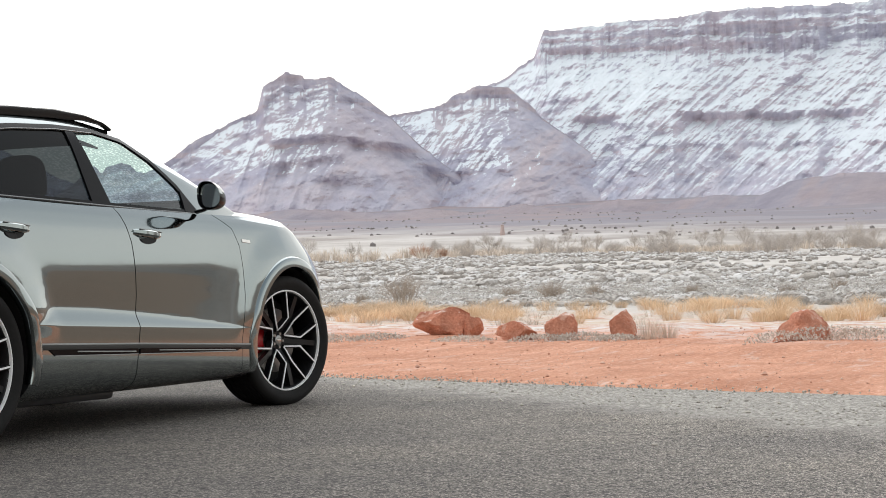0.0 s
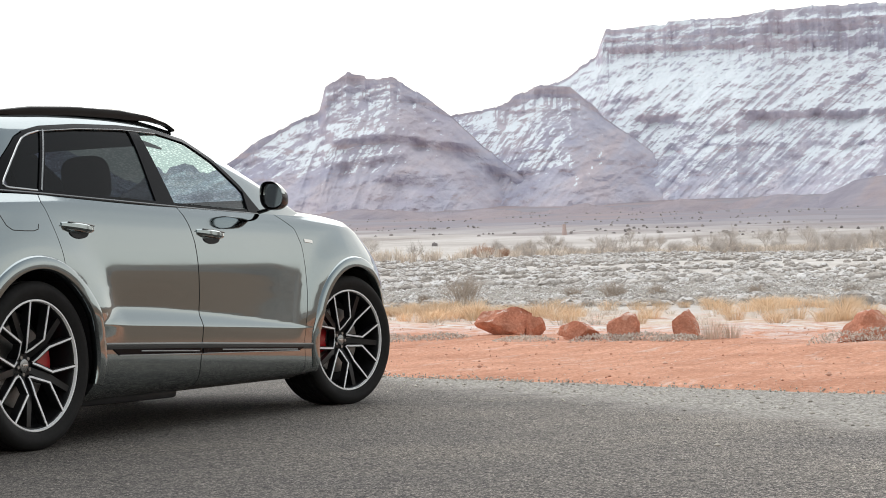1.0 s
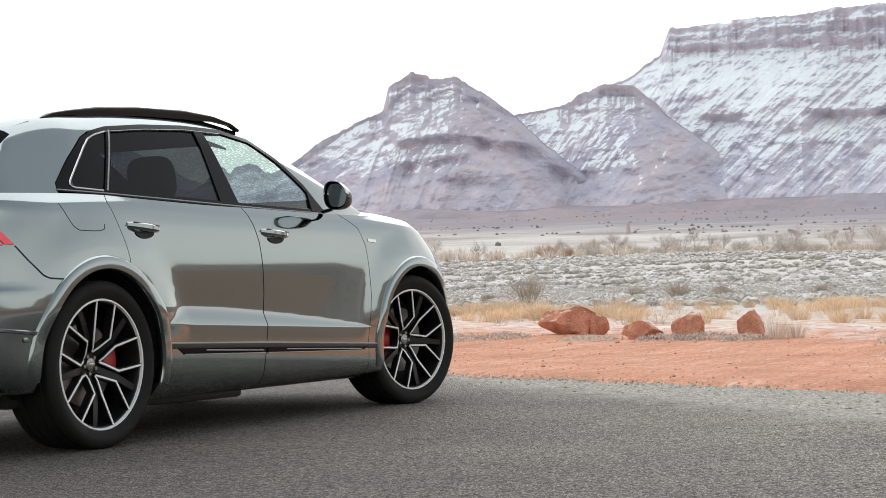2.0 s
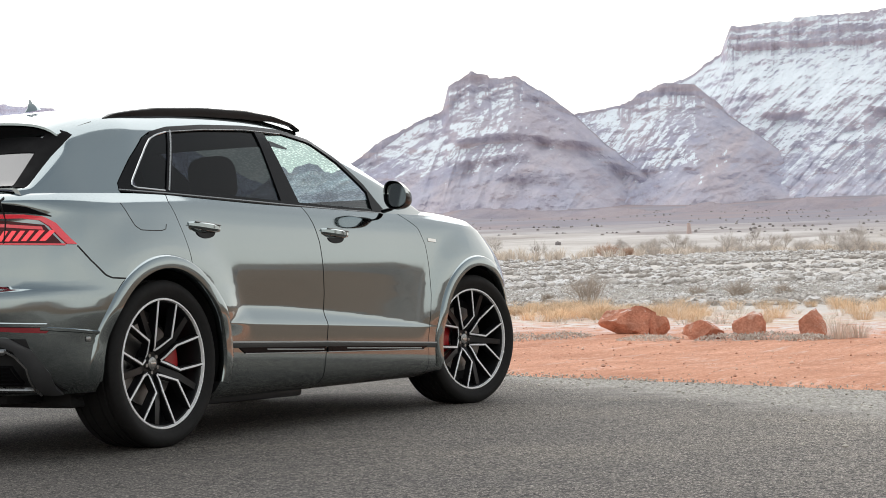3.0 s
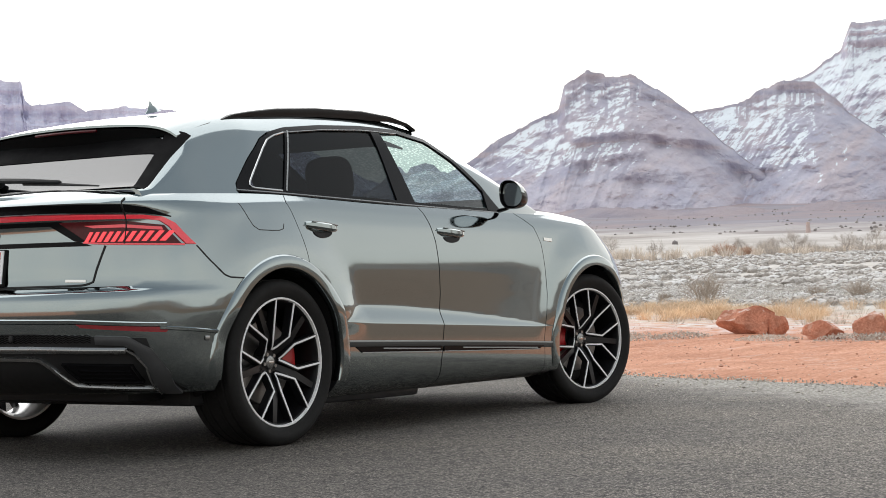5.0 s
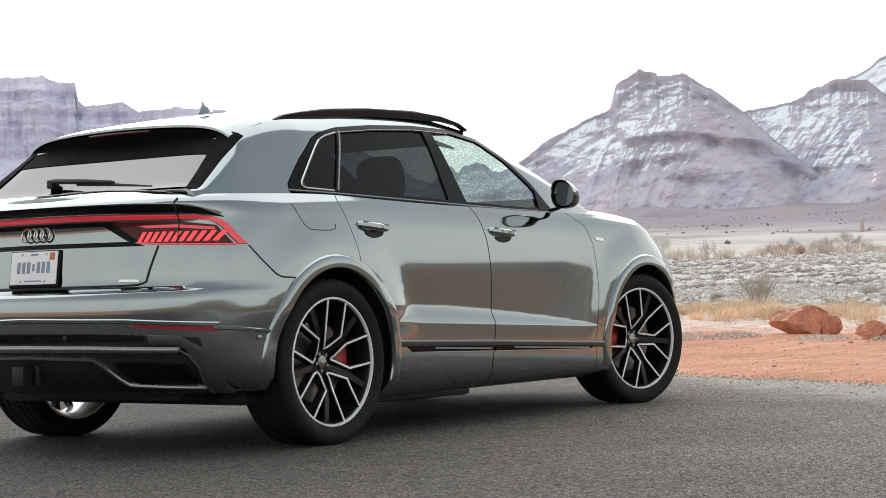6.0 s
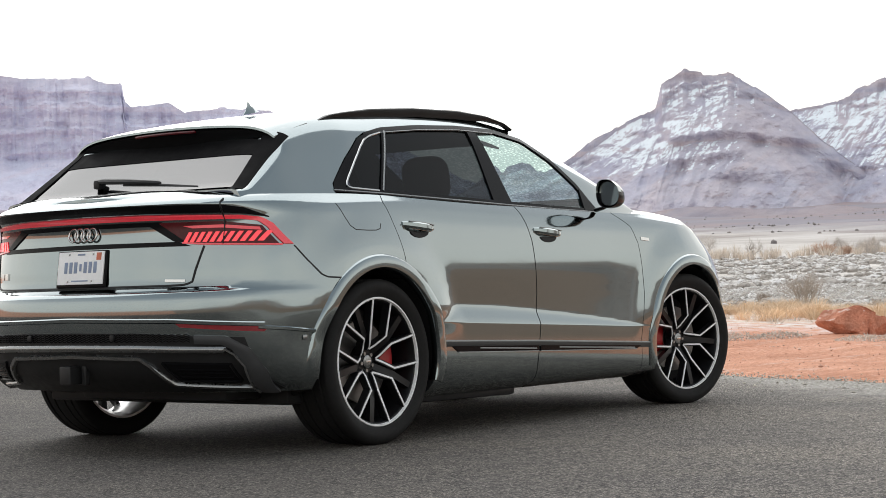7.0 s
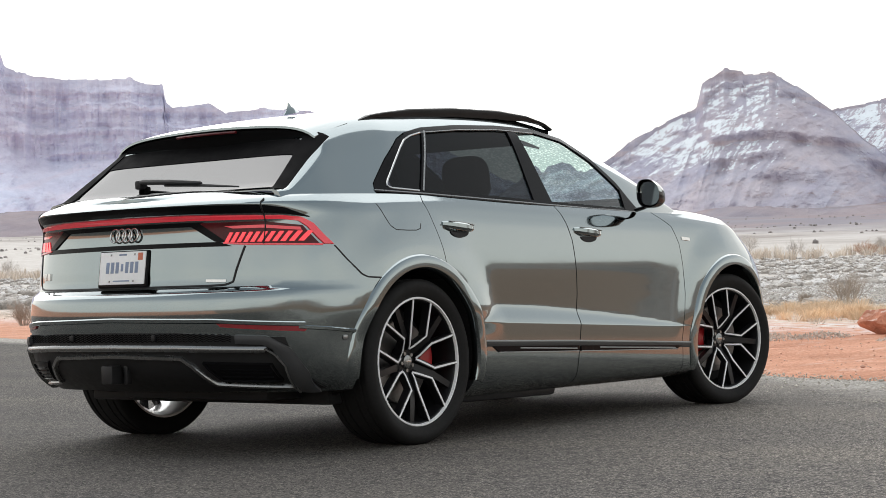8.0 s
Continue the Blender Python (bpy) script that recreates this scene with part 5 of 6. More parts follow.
# ---- wheels: an outer lip, five forked spokes with machined edges, a tyre, a brake ----
def lathe(profile, n=72):
    bm, rings = bmesh.new(), []
    for k in range(n):
        a = 2 * math.pi * k / n
        rings.append([bm.verts.new((r * math.cos(a), y, r * math.sin(a))) for y, r in profile])
    for k in range(n):
        a, b = rings[k], rings[(k + 1) % n]
        for j in range(len(profile) - 1):
            bm.faces.new((a[j], a[j + 1], b[j + 1], b[j]))
    bmesh.ops.recalc_face_normals(bm, faces=bm.faces)
    return bm


def bar_along(points, width, depth):
    """A bar of points (angle in degrees, radius, y of its face), seen from outside, with the given width and depth."""
    bm = bmesh.new()
    p = [Vector((r * math.cos(radians(a)), y, r * math.sin(radians(a)))) for a, r, y in points]
    outer, inner = [], []
    for i in range(len(p)):
        along = (p[min(len(p) - 1, i + 1)] - p[max(0, i - 1)]).normalized()
        across = along.cross(Vector((0, 1, 0))).normalized() * width / 2
        if 0 < i < len(p) - 1:
            across *= 1.12
        outer.append([p[i] - across, p[i] + across])
        inner.append([p[i] - across * 1.15 + Vector((0, depth, 0)), p[i] + across * 1.15 + Vector((0, depth, 0))])
    solid_grid(bm, outer, inner)
    return bm


TREAD = [(y, .392 - .05 * abs(y) ** 1.5 - (.008 if abs(abs(y) - .035) < .005 or abs(abs(y) - .085) < .005 else 0)) for y in np.linspace(-.118, .118, 60)]
TYRE = [(-.112, .298), (-.124, .303), (-.130, .311), (-.136, .324), (-.142, .342), (-.1435, .352), (-.1415, .366), (-.134, .379), (-.126, .386)] + TREAD + [(.126, .386), (.1415, .366), (.1435, .352), (.136, .324), (.124, .303), (.112, .298)]
BARREL = [(-.118, .300), (-.112, .288), (-.09, .279), (-.02, .268), (.09, .272), (.12, .29), (.12, .302), (-.10, .302), (-.118, .300)]
LIP = [(-.114, .2935), (-.125, .2955), (-.1285, .2965), (-.1285, .3025), (-.125, .3055), (-.112, .306)]


def wheel_parts(phase, caliper, inside=False):
    made = [("barrel", lathe(BARREL), WHEEL_BLACK, ""), ("tyre", lathe(TYRE, 96), RUBBER, "black low-profile tyre"), ("rim_lip", lathe(LIP, 96), MACHINED, "")]
    for k in range(5):
        c = phase + 72 * k
        made.append(("spoke", bar_along([(c, .05, -.045), (c, .14, -.098), (c, .284, -.106)], .030, .03), WHEEL_BLACK, ""))
        for s in (-1, 1):
            line = [(c + s * 34, .060, -.060), (c + s * 24, .078, -.078), (c + s * 11, .140, -.114), (c + s * 22.8, .294, -.1235)]
            made.append(("spoke", bar_along([(a, r, y + .003) for a, r, y in line], .0175, .04), WHEEL_BLACK, ""))
            made.append(("spoke_edge", bar_along(line, .0082, .006), MACHINED, "bright machined spoke edge"))
        made.append(("bolt", lathe([(-.052, .0), (-.052, .009), (-.03, .010)], 8), STEEL, ""))
        bmesh.ops.translate(made[-1][1], verts=made[-1][1].verts, vec=(.042 * math.cos(radians(c)), -.005, .042 * math.sin(radians(c))))
    made.append(("hub", lathe([(-.045, .0), (-.047, .062), (-.035, .075), (.03, .08)], 40), WHEEL_BLACK, ""))
    made.append(("hub_cap", lathe([(-.060, .0), (-.0605, .024), (-.057, .031), (-.045, .033)], 32), SATIN, ""))
    made.append(("hub_emblem", rounded_box((.036, .003, .010), (0, -.0615, 0), .001), CHROME, ""))
    made.append(("brake_disc", lathe([(-.012, .08), (-.014, .195), (.012, .195), (.012, .08)], 64), STEEL, ""))
    arc = [(caliper + d, .165, -.035) for d in np.linspace(-26, 26, 9)]
    made.append(("brake_caliper", bar_along(arc, .085, .07), CALIPER, "red brake caliper"))
    if inside:
        made[0] = ("barrel", lathe(BARREL), STEEL_BRIGHT, "")
    else:
        # black disc added behind the spokes to keep the wheel's inside dark
        made.append(("inner_cover", lathe([(.05, .0), (.05, .262)], 48), PLASTIC, ""))
    return made


for (x, side), phase, caliper, steer in zip(WHEELS, (46, 66, 46, 66), (8, 178, 172, 2), (0, -11.5, 0, -11.5)):
    at = pose(x, side * (.832 if side < 0 else .885), .390, 0, 0, steer + (180 if side > 0 else 0))
    parts = wheel_parts(phase, caliper, side > 0)
    hub = None
    for name, bm, mat, label in parts:
        ob = part("wheel" if hub is None else name, bm, mat, car if hub is None else hub, label)
        if hub is None:
            hub = tagged(ob, "black alloy wheel with machined spoke edges")
            hub.matrix_local = at
# ---- rocks, scrub and trees ----
def rock_material():
    m, tree, sh = material("red_sandstone")
    at = place(tree)
    grain, broad = noise_of(tree, at, 38.0, 7.0, 0.7), noise_of(tree, at, 5.0, 5.0, 0.6)
    tone = ramp_of(tree, grain, (0.3, (0.40, 0.16, 0.10)), (0.55, (0.55, 0.25, 0.165)), (0.8, (0.68, 0.38, 0.28)))
    tone = blend(tree, 1.0, tone, ramp_of(tree, broad, (0.3, (0.72, 0.7, 0.7)), (0.7, (1.25, 1.22, 1.2))), "MULTIPLY")
    up = node(tree, "ShaderNodeSeparateXYZ", [("Vector", tree.nodes.new("ShaderNodeNewGeometry").outputs["Normal"])]).outputs["Z"]
    frost = ramp_of(tree, math_of(tree, "ADD", up, math_of(tree, "MULTIPLY", math_of(tree, "SUBTRACT", noise_of(tree, at, 9.0, 6.0, 0.7), 0.5), 2.4)), (0.98, (0, 0, 0)), (1.2, (0.75, 0.75, 0.75)))
    bare = ramp_of(tree, noise_of(tree, at, 4.2, 3.0, 0.55), (0.60, (0, 0, 0)), (0.64, (0.55, 0.55, 0.55)))
    tone = blend(tree, bare, tone, (0.74, 0.50, 0.40))
    tree.links.new(blend(tree, frost, tone, (0.80, 0.68, 0.62)), sh.inputs["Base Color"])
    sh.inputs["Roughness"].default_value, sh.inputs["Specular IOR Level"].default_value = 0.9, 0.2
    bump(tree, sh, math_of(tree, "ADD", grain, broad), 0.7, 0.02)
    return m


def blade_material(name, dark, light, rough=0.9):
    """Leaves and stems; each loose piece takes its own tone."""
    m, tree, sh = material(name)
    own = tree.nodes.new("ShaderNodeNewGeometry").outputs["Random Per Island"]
    patchy = noise_of(tree, place(tree), 0.35, 5.0)
    tone = ramp_of(tree, own, (0.0, dark), (1.0, light))
    tone = blend(tree, 1.0, tone, ramp_of(tree, patchy, (0.3, (0.8, 0.8, 0.8)), (0.7, (1.18, 1.17, 1.15))), "MULTIPLY")
    tree.links.new(tone, sh.inputs["Base Color"])
    sh.inputs["Roughness"].default_value, sh.inputs["Specular IOR Level"].default_value = rough, 0.15
    return m


ROCK = rock_material()
SCRUB = blade_material("pale_scrub", (0.46, 0.42, 0.37), (0.74, 0.70, 0.65))
STRAW = blade_material("straw_grass", (0.64, 0.455, 0.29), (0.92, 0.74, 0.55))
SAGE = blade_material("frosted_sage", (0.45, 0.43, 0.405), (0.66, 0.635, 0.605))
TWIG = blade_material("grey_twigs", (0.42, 0.375, 0.345), (0.66, 0.61, 0.57))
WILLOW = blade_material("rust_willow", (0.46, 0.30, 0.22), (0.66, 0.47, 0.36))
REED = blade_material("pale_reeds", (0.58, 0.50, 0.43), (0.82, 0.74, 0.66))
CLOD = blade_material("red_clods", (0.50, 0.24, 0.155), (0.80, 0.60, 0.50))
PEBBLE = blade_material("pebbles", (0.33, 0.305, 0.275), (0.62, 0.58, 0.52))
FAR_BRUSH = blade_material("far_dark_brush", (0.23, 0.21, 0.205), (0.38, 0.345, 0.33))
BRUSH = blade_material("brown_brush", (0.36, 0.305, 0.255), (0.54, 0.465, 0.40))
# haze over the distant pillar, put into its pale rock colour
HOODOO = plain("hazy_red_rock", (0.54, 0.42, 0.39), 0.9, vary=0.12, scale=3.0)


def rock(x, y, size, turn, seed, label):
    """A broken sandstone boulder, sunk a little into the sand; size: its length, depth and height."""
    bm = bmesh.new()
    bmesh.ops.create_icosphere(bm, subdivisions=4, radius=1.0)
    rnd = random.Random(seed)
    planes = [(Vector((rnd.gauss(0, 1), rnd.gauss(0, 1), rnd.gauss(0.25, .8))).normalized(), rnd.uniform(.40, .78)) for _ in range(12)]
    for v in bm.verts:
        p = v.co.copy()
        for n, d in planes:
            over = p.dot(n) - d
            if over > 0:
                p -= n * over * .985
        p *= 1 + .085 * noise.fractal(p * 2.6 + Vector((seed, 0, 0)), .9, 2.1, 4) - .30 * max(0, .16 - abs(noise.noise(p * 1.5 + Vector((0, seed, 0)))))
        v.co = p
    lo, hi = [Vector([f(v.co[k] for v in bm.verts) for k in range(3)]) for f in (min, max)]
    for v in bm.verts:
        v.co = Vector([(v.co[k] - (lo[k] + hi[k]) / 2) / (hi[k] - lo[k]) * size[k] for k in range(3)])
        v.co.z += size[2] * .42
    me = bpy.data.meshes.new("rock")
    bm.to_mesh(me)
    bm.free()
    me.materials.append(ROCK)
    me.polygons.foreach_set("use_smooth", [True] * len(me.polygons))
    me.set_sharp_from_angle(angle=radians(13))
    ob = new("rock", me)
    ob.matrix_world = pose(x, y, ground_height(x, y) - .06, 0, 0, turn)
    return tagged(ob, label, "rock", "rocks beside the road")


for args in ((14.45, 3.17, (.74, .5, .44), -62, 3, "large low red sandstone boulder with pale frosted top"), (14.5, 2.76, (.30, .28, .33), 10, 8, "small round red rock against a larger boulder"),
             (13.17, 1.62, (.52, .36, .31), -66, 15, "flat red sandstone slab lying on the sand"), (13.37, 1.15, (.42, .38, .41), -60, 21, "rounded red sandstone rock on the sand"),
             (13.32, .35, (.37, .36, .44), -40, 27, "upright red sandstone rock with a flat face"), (12.22, -2.01, (.68, .5, .44), -64, 33, "pale-topped red boulder with grey scrub around it")):
    rock(*args)


def tufts(name, label, mat, spots, blades, seed, spread=.5, width=.012, curl=.35):
    """Many tufts of thin blades as one mesh; spots: x, y, radius, height."""
    rnd = np.random.RandomState(seed)
    verts, faces = [], []
    for x, y, rad, high in spots:
        z = ground_height(x, y)
        n = blades
        ang, r0 = rnd.uniform(0, 2 * np.pi, n), rad * .45 * np.sqrt(rnd.uniform(0, 1, n))
        h, out = high * rnd.uniform(.62, 1.0, n), rad * rnd.uniform(.15, 1.0, n) * spread
        for k in range(n):
            c, s = math.cos(ang[k]), math.sin(ang[k])
            bx, by = x + r0[k] * c, y + r0[k] * s
            tx, ty = bx + out[k] * c, by + out[k] * s
            mx, my, mz = bx + out[k] * c * curl, by + out[k] * s * curl, z + h[k] * .6
            w = width * (0.7 + .6 * rnd.rand())
            i = len(verts)
            verts += [(bx - s * w, by + c * w, z - .02), (bx + s * w, by - c * w, z - .02), (mx + s * w * .7, my - c * w * .7, mz), (mx - s * w * .7, my + c * w * .7, mz), (tx, ty, z + h[k])]
            faces += [(i, i + 1, i + 2, i + 3), (i + 3, i + 2, i + 4)]
    return tagged(mesh_object(name, verts, faces, mat), label, "vegetation", kind="stuff")


def mounds(name, label, mat, spots, leaves, leaf, seed):
    """Many low bushes as one mesh: small tilted leaf sprays over uneven domes; spots: x, y, radius, height."""
    rnd = np.random.RandomState(seed)
    verts, faces = [], []
    for x, y, rad, high in spots:
        z = ground_height(x, y)
        a, u = rnd.uniform(0, 2 * np.pi, leaves), rnd.uniform(0, 1, leaves)
        r, up = rad * np.sqrt(1 - u**2) * rnd.uniform(.6, 1.05, leaves), high * u * rnd.uniform(.75, 1.15, leaves)
        d = rnd.normal(0, 1, (leaves, 2, 3)) * leaf
        for k in range(leaves):
            p = np.array((x + r[k] * math.cos(a[k]), y + r[k] * math.sin(a[k]), z + up[k]))
            i = len(verts)
            verts += [p - d[k, 0] * .6, p + d[k, 0] * .6, p + d[k, 1] + (0, 0, leaf * .7)]
            faces.append((i, i + 1, i + 2))
    return tagged(mesh_object(name, verts, faces, mat), label, "vegetation", kind="stuff")


def frosted_material():
    """Grey-brown brush, its upper sides white with rime."""
    m, tree, sh = material("rimed_brush")
    at = place(tree)
    up = node(tree, "ShaderNodeSeparateXYZ", [("Vector", tree.nodes.new("ShaderNodeNewGeometry").outputs["True Normal"])]).outputs["Z"]
    own = tree.nodes.new("ShaderNodeNewGeometry").outputs["Random Per Island"]
    twigs = ramp_of(tree, noise_of(tree, at, 9.0, 6.0, 0.75), (0.35, (0.22, 0.20, 0.18)), (0.65, (0.46, 0.42, 0.38)))
    rime = ramp_of(tree, own, (0.0, (0.60, 0.545, 0.49)), (0.5, (0.70, 0.665, 0.635)), (1.0, (0.79, 0.77, 0.755)))
    lay = math_of(tree, "ADD", up, math_of(tree, "MULTIPLY", math_of(tree, "SUBTRACT", noise_of(tree, at, 6.0, 7.0, 0.75), 0.5), 1.5))
    lay = math_of(tree, "ADD", lay, math_of(tree, "MULTIPLY", math_of(tree, "SUBTRACT", own, 0.5), 0.3))
    tree.links.new(blend(tree, ramp_of(tree, lay, (0.42, (0, 0, 0)), (1.0, (1, 1, 1))), twigs, rime), sh.inputs["Base Color"])
    sh.inputs["Roughness"].default_value, sh.inputs["Specular IOR Level"].default_value = 0.95, 0.1
    bump(tree, sh, noise_of(tree, at, 22.0, 5.0, 0.7), 0.8, 0.04)
    return m


RIMED = frosted_material()


def bushes(name, label, mat, spots, seed, segments=12, rings=5, ragged=.16):
    """Many low rounded bushes as one mesh: lumpy domes; spots: x, y, radius, height."""
    rnd = np.random.RandomState(seed)
    n = len(spots)
    x, y, rad, high = (np.array(q)[:, None, None] for q in zip(*spots))
    z = np.array([ground_height(p[0], p[1]) for p in spots])[:, None, None]
    long, turn = rnd.uniform(.8, 1.3, (n, 1, 1)), rnd.uniform(0, math.pi, (n, 1, 1))
    e = (np.linspace(0, .93, rings) * math.pi / 2)[None, :, None]
    a = (2 * math.pi / segments * (np.arange(segments)[None, :] + .5 * (np.arange(rings)[:, None] % 2)))[None]
    wide = rad * (1 + ragged * rnd.uniform(-1, 1, (n, rings, segments))) * np.cos(e) ** .7
    up = high * np.sin(e) * (1 + ragged * rnd.uniform(-1, 1, (n, rings, segments)))
    p = np.stack([x + wide * long * np.cos(a + turn), y + wide / long * np.sin(a + turn), z - .03 + up], -1).reshape(n, -1, 3)
    one = grid_faces(rings, segments, True) + [tuple(range((rings - 1) * segments, rings * segments))]
    faces = [tuple(k + i * rings * segments for k in f) for i in range(n) for f in one]
    return tagged(mesh_object(name, p.reshape(-1, 3).tolist(), faces, mat, smooth=True), label, "vegetation", kind="stuff")


def spots_where(n, seed, test, size, az=(6, 57), dist=(15, 60)):
    rnd = np.random.RandomState(seed)
    out = []
    while len(out) < n:
        a, d = radians(rnd.uniform(*az)), math.sqrt(rnd.uniform(dist[0] ** 2, dist[1] ** 2))
        x, y = EYE[0] + d * math.cos(a), EYE[1] + d * math.sin(a)
        if rnd.rand() < test(x, y, d):
            k = rnd.uniform(.65, 1.25)
            out.append((x, y, size[0] * k, size[1] * k * rnd.uniform(.8, 1.2)))
    return out


def clumpy(x, y, scale, lo, hi):
    return smooth(lo, hi, noise.fractal(Vector((x / scale, y / scale, 2.7)), .9, 2.1, 3))


# golden grass in a loose belt behind the sand
tufts("grass", "golden dry bunchgrass in a belt behind the red sand", STRAW,
      spots_where(430, 4, lambda x, y, d: smooth(11, 14, off_road(x, y)) * (1 - smooth(18, 26, off_road(x, y))) * (.06 + clumpy(x, y, 4, -.05, .35)), (.40, .27), dist=(22, 60)), 230, 11, 1.0, .0026)
tufts("grass", "short frosted straw between the sagebrush", REED,
      spots_where(2300, 5, lambda x, y, d: smooth(9, 13, off_road(x, y)) * (.25 + clumpy(x, y, 9, -.2, .3)), (.30, .13), dist=(22, 110)), 26, 12, 1.3, .0055)
# sagebrush flat
bushes("sagebrush", "low frosted grey sagebrush covering the flat", RIMED,
      spots_where(6500, 6, lambda x, y, d: smooth(19, 30, off_road(x, y)) * (.12 + clumpy(x, y, 9, -.2, .3)), (.30, .22), dist=(38, 130)), 13)
mounds("sagebrush", "fine grey twigs over the sagebrush", SAGE,
      spots_where(3600, 9, lambda x, y, d: smooth(20, 30, off_road(x, y)) * (.10 + clumpy(x, y, 9, -.2, .3)), (.34, .29), dist=(38, 100)), 46, .020, 13)
bushes("sagebrush", "distant frosted grey sagebrush covering the flat", RIMED,
      spots_where(9000, 7, lambda x, y, d: .12 + clumpy(x, y, 24, -.2, .3), (.72, .50), dist=(120, 395)), 14, 8, 4)
mounds("scrub", "frosted grey scrub lying round the rocks", SCRUB,
      [(x, y, r, h * .6) for x, y, r, h in ((12.0, -2.3, .5, .22), (12.05, -1.85, .45, .2), (12.3, -2.6, .4, .2), (12.5, -3.6, .5, .2), (12.6, -4.1, .5, .2), (13.2, 4.2, .5, .14), (13.3, 4.6, .5, .16), (13.5, 3.6, .4, .12), (13.0, 1.25, .4, .12), (13.1, .8, .35, .14), (12.9, 2.2, .4, .1), (12.6, .2, .3, .1), (13.7, 5.2, .5, .15))], 1100, .011, 15)
tufts("grass", "pale straw tuft on the sand beside the rocks", REED, [(12.75, -.12, .30, .26), (12.9, -.3, .26, .2)], 170, 16, .9, .002)


def branching(verts, faces, p, way, length, radius, depth, rnd, kinds=(4, 3)):
    """Adds a tapering limb and its twigs to a mesh."""
    end = p + way * length
    side = way.orthogonal().normalized()
    up = way.cross(side)
    i = len(verts)
    for q, r in ((p, radius), (end, radius * .55)):
        for k in range(3):
            a = 2 * math.pi * k / 3
            verts.append(tuple(q + (side * math.cos(a) + up * math.sin(a)) * r))
    for k in range(3):
        faces.append((i + k, i + (k + 1) % 3, i + 3 + (k + 1) % 3, i + 3 + k))
    if depth:
        for k in range(kinds[0] if depth > 1 else kinds[1]):
            t = rnd.uniform(.45, 1.0)
            turn = Vector((rnd.gauss(0, 1), rnd.gauss(0, 1), rnd.gauss(.35, .7))).normalized()
            branching(verts, faces, p.lerp(end, t), (way * .75 + turn * .75).normalized(), length * rnd.uniform(.5, .75), radius * .5, depth - 1, rnd, kinds)


def bare_shrub(x, y, wide, high, mat, seed, name, label, category, stems=9, thick=.02, depth=2, kinds=(4, 3)):
    rnd = random.Random(seed)
    verts, faces = [], []
    for k in range(stems):
        a = rnd.uniform(0, 2 * math.pi)
        lean = rnd.uniform(.1, 1.0) * wide / high * .5
        way = Vector((math.cos(a) * lean, math.sin(a) * lean, 1)).normalized()
        branching(verts, faces, Vector((math.cos(a) * wide * .06, math.sin(a) * wide * .06, -.05)), way, high * rnd.uniform(.4, .6), thick, depth, rnd, kinds)
    ob = mesh_object(name, verts, faces, mat)
    ob.matrix_world = pose(x, y, ground_height(x, y))
    return tagged(ob, label, category)


def from_eye(az, d):
    return EYE[0] + d * math.cos(radians(az)), EYE[1] + d * math.sin(radians(az))


for az, d, w, h, seed in ((25.4, 50, 1.9, 1.15, 1), (20.6, 51, 1.2, .8, 11), (22.0, 56, .9, .6, 12), (13.2, 52, .8, .5, 13), (19.3, 55, .8, .65, 2), (28.9, 48, .8, .5, 3), (26.6, 58, .7, .5, 4), (11.7, 60, .9, .6, 5), (16.2, 62, .8, .5, 6), (21.8, 60, .7, .5, 9), (51.0, 58, 1.3, .9, 10)):
    bare_shrub(*from_eye(az, d), w, h, BRUSH, seed, "shrub", "bare grey-brown desert shrub in the dry grass", "shrub", 30, .012, 2, (5, 4))

rnd = random.Random(77)
# cottonwoods along the wash
TREE_AZ = [10.6, 11.1, 11.5, 12.2, 12.6, 13.1, 13.9, 14.6, 15.3, 15.9, 17.0, 17.5, 18.0, 19.2, 19.6, 20.1, 20.5, 21.0, 22.3, 22.6, 23.2, 24.3, 26.9, 28.3, 30.3, 34, 37, 41, 46, 49.5, 51.5]
for k, az in enumerate(TREE_AZ):
    d = 400 + rnd.uniform(-30, 40)
    x, y = from_eye(az, d)
    high = rnd.uniform(4.6, 7.0)
    tree = tagged(new("tree"), "bare grey cottonwood standing in the pale brush", "tree", "bare trees along the wash")
    tree.matrix_world = pose(x, y, ground_height(x, y))
    verts, faces = [], []
    fork = high * .25
    branching(verts, faces, Vector((0, 0, -.2)), Vector((rnd.uniform(-.1, .1), rnd.uniform(-.1, .1), 1)).normalized(), fork + .2, .13, 0, rnd)
    mesh_object("trunk", verts, faces, TWIG, tree)
    verts, faces = [], []
    for j in range(8):
        a = rnd.uniform(0, 2 * math.pi)
        lean = rnd.uniform(.2, 1.3)
        branching(verts, faces, Vector((0, 0, fork * rnd.uniform(.7, 1))), Vector((math.cos(a) * lean, math.sin(a) * lean, 1)).normalized(), high * rnd.uniform(.28, .42), .055, 3, rnd, (5, 5))
    mesh_object("crown", verts, faces, TWIG, tree)
for k in range(64):
    az = rnd.uniform(9, 25)
    bare_shrub(*from_eye(az, rnd.uniform(370, 460)), rnd.uniform(5, 10), rnd.uniform(2.2, 4.4), TWIG, 100 + k, "shrub", "pale grey brush along the wash", "shrub", 26, .035, 2, (5, 4))
bare_shrub(*from_eye(24.75, 395), 9, 3.6, WILLOW, 60, "shrub", "rust-coloured willow thicket on the flat", "shrub", 60, .06, 2, (4, 4))
bare_shrub(*from_eye(24.1, 398), 6, 2.6, WILLOW, 61, "shrub", "rust-coloured willow thicket on the flat", "shrub", 30, .06, 2, (4, 4))
tufts("reeds", "pale tall brush along the wash", REED, spots_where(420, 17, lambda x, y, d: .15 + clumpy(x, y, 40, -.2, .2), (2.2, 2.6), az=(23, 57), dist=(385, 440)), 40, 18, .9, .06)
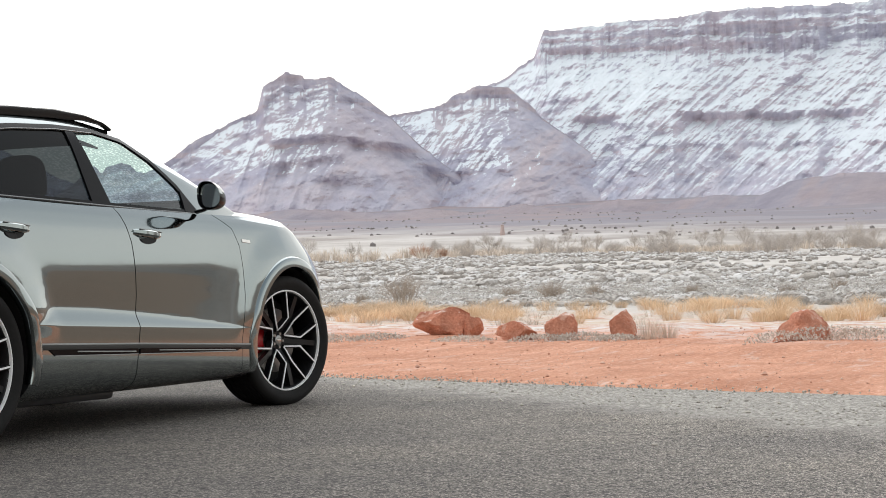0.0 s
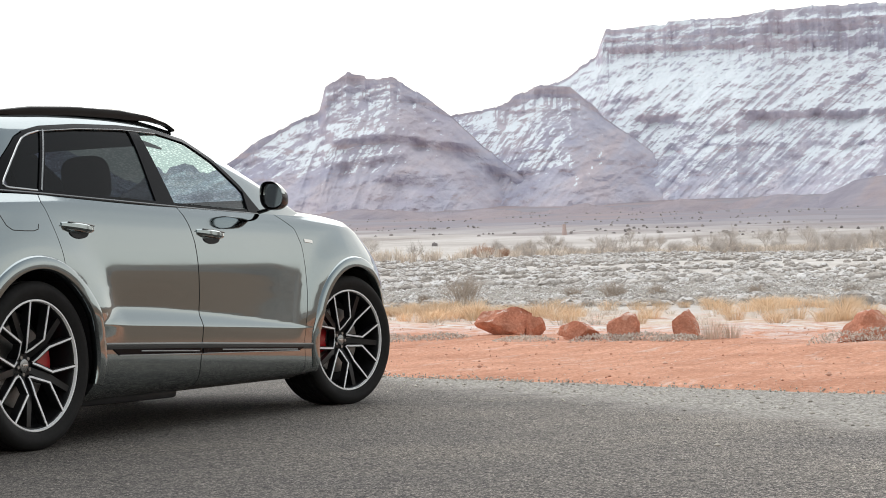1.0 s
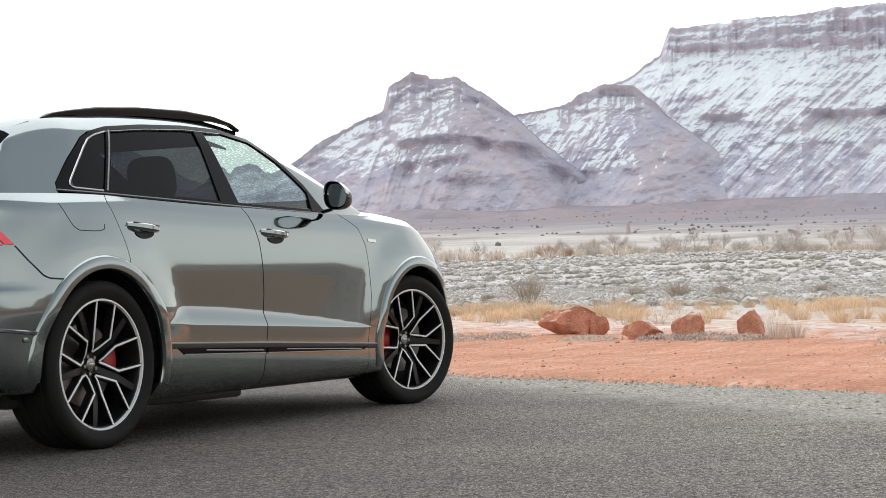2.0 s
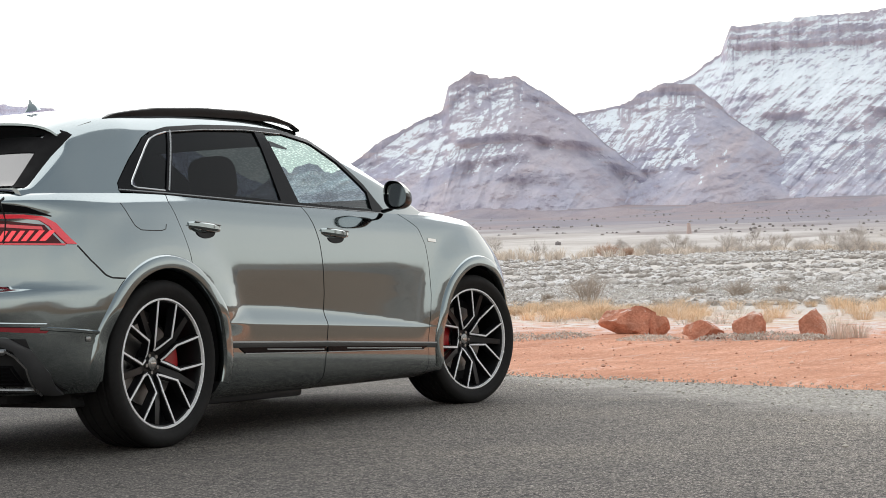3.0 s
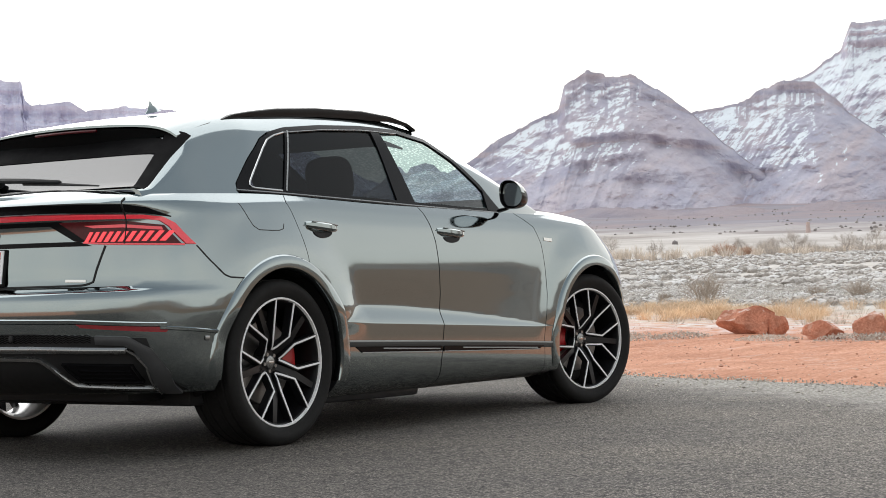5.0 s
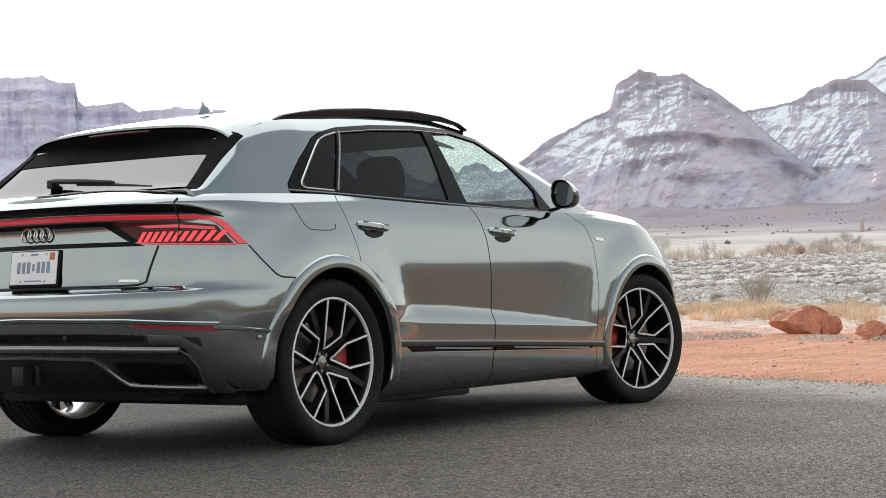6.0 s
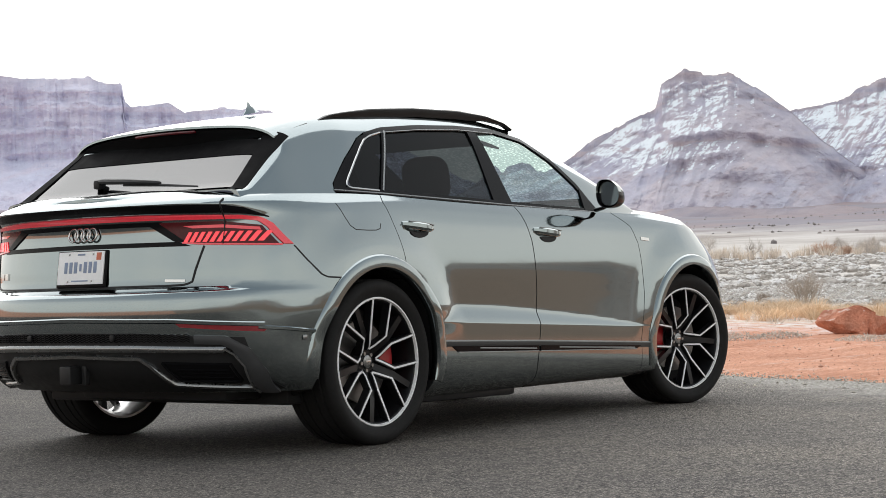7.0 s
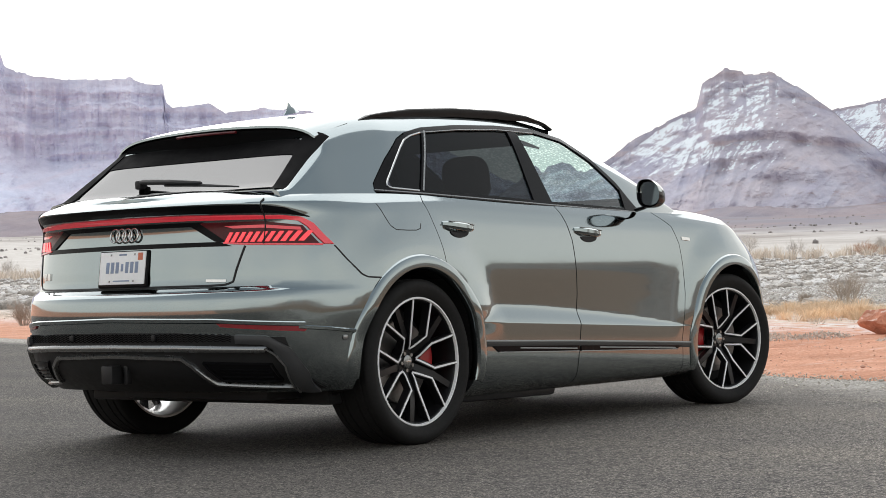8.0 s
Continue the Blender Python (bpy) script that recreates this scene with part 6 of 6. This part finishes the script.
tufts("reeds", "pale tall brush along the wash", REED, spots_where(440, 18, lambda x, y, d: .15 + clumpy(x, y, 40, -.2, .2), (2.0, 1.9), az=(6, 24), dist=(395, 450)), 30, 19, .9, .06)
bushes("sagebrush", "dark specks of brush on the far plain", FAR_BRUSH, spots_where(1500, 19, lambda x, y, d: .05 + clumpy(x, y, 160, .0, .5), (1.0, 1.0), dist=(470, 2300)), 20, 6, 3)

# a lone pillar of red rock on the plain
px_, py_ = from_eye(22.15, 900)
verts = []
for i in range(9):
    for j in range(10):
        a = 2 * math.pi * j / 10
        r = (1.5 - .09 * i) * (1 + .18 * noise.noise(Vector((math.cos(a), math.sin(a), i * .7))))
        verts.append((r * math.cos(a), r * math.sin(a), -1 + i * .9))
pillar = mesh_object("rock_pillar", verts, grid_faces(9, 10, True) + [tuple(range(80, 90))], HOODOO)
pillar.matrix_world = pose(px_, py_, ground_height(px_, py_))
tagged(pillar, "lone slender pillar of red rock on the plain", "rock")

# loose stones: small faceted grains strewn over a strip
def strewn(name, label, category, mat, spots):
    verts, faces = [], []
    for x, y, z, r, t in spots:
        i, z = len(verts), z + r * .3
        verts += [(x + r * math.cos(t), y + r * math.sin(t), z), (x - r * math.sin(t) * .7, y + r * math.cos(t) * .7, z), (x - r * math.cos(t), y - r * math.sin(t), z), (x + r * math.sin(t) * .8, y - r * math.cos(t) * .8, z), (x, y, z + r * .6), (x, y, z - r * .3 - .01)]
        faces += [(i, i + 1, i + 4), (i + 1, i + 2, i + 4), (i + 2, i + 3, i + 4), (i + 3, i, i + 4), (i + 1, i, i + 5), (i + 2, i + 1, i + 5), (i + 3, i + 2, i + 5), (i, i + 3, i + 5)]
    tagged(mesh_object(name, verts, faces, mat), label, category, kind="stuff")


rs = np.random.RandomState(21)
spots = []
for k in range(5200):
    y = rs.uniform(-9, 9)
    x = 5.72 + .44 * y - abs(rs.normal(0, (.55 + .36 * max(0, -y)) * .75)) + rs.uniform(0, .5)
    spots.append((x, y, 0.0, rs.choice([.004, .006, .009, .014], p=[.4, .35, .19, .06]) * rs.uniform(.7, 1.3), rs.uniform(0, 2)))
strewn("gravel", "loose pale gravel along the asphalt's edge", "gravel", PEBBLE, spots)
spots = []
for k in range(2600):
    y, e = rs.uniform(-6, 10), .3 + 10 * rs.rand() ** 1.3
    x = 5.7 + .44 * y + e / .915
    spots.append((x, y, ground_height(x, y), rs.choice([.006, .010, .016, .028], p=[.6, .3, .08, .02]) * rs.uniform(.7, 1.3), rs.uniform(0, 2)))
strewn("clods", "small red clods and pale stones on the sand", "gravel", CLOD, spots)
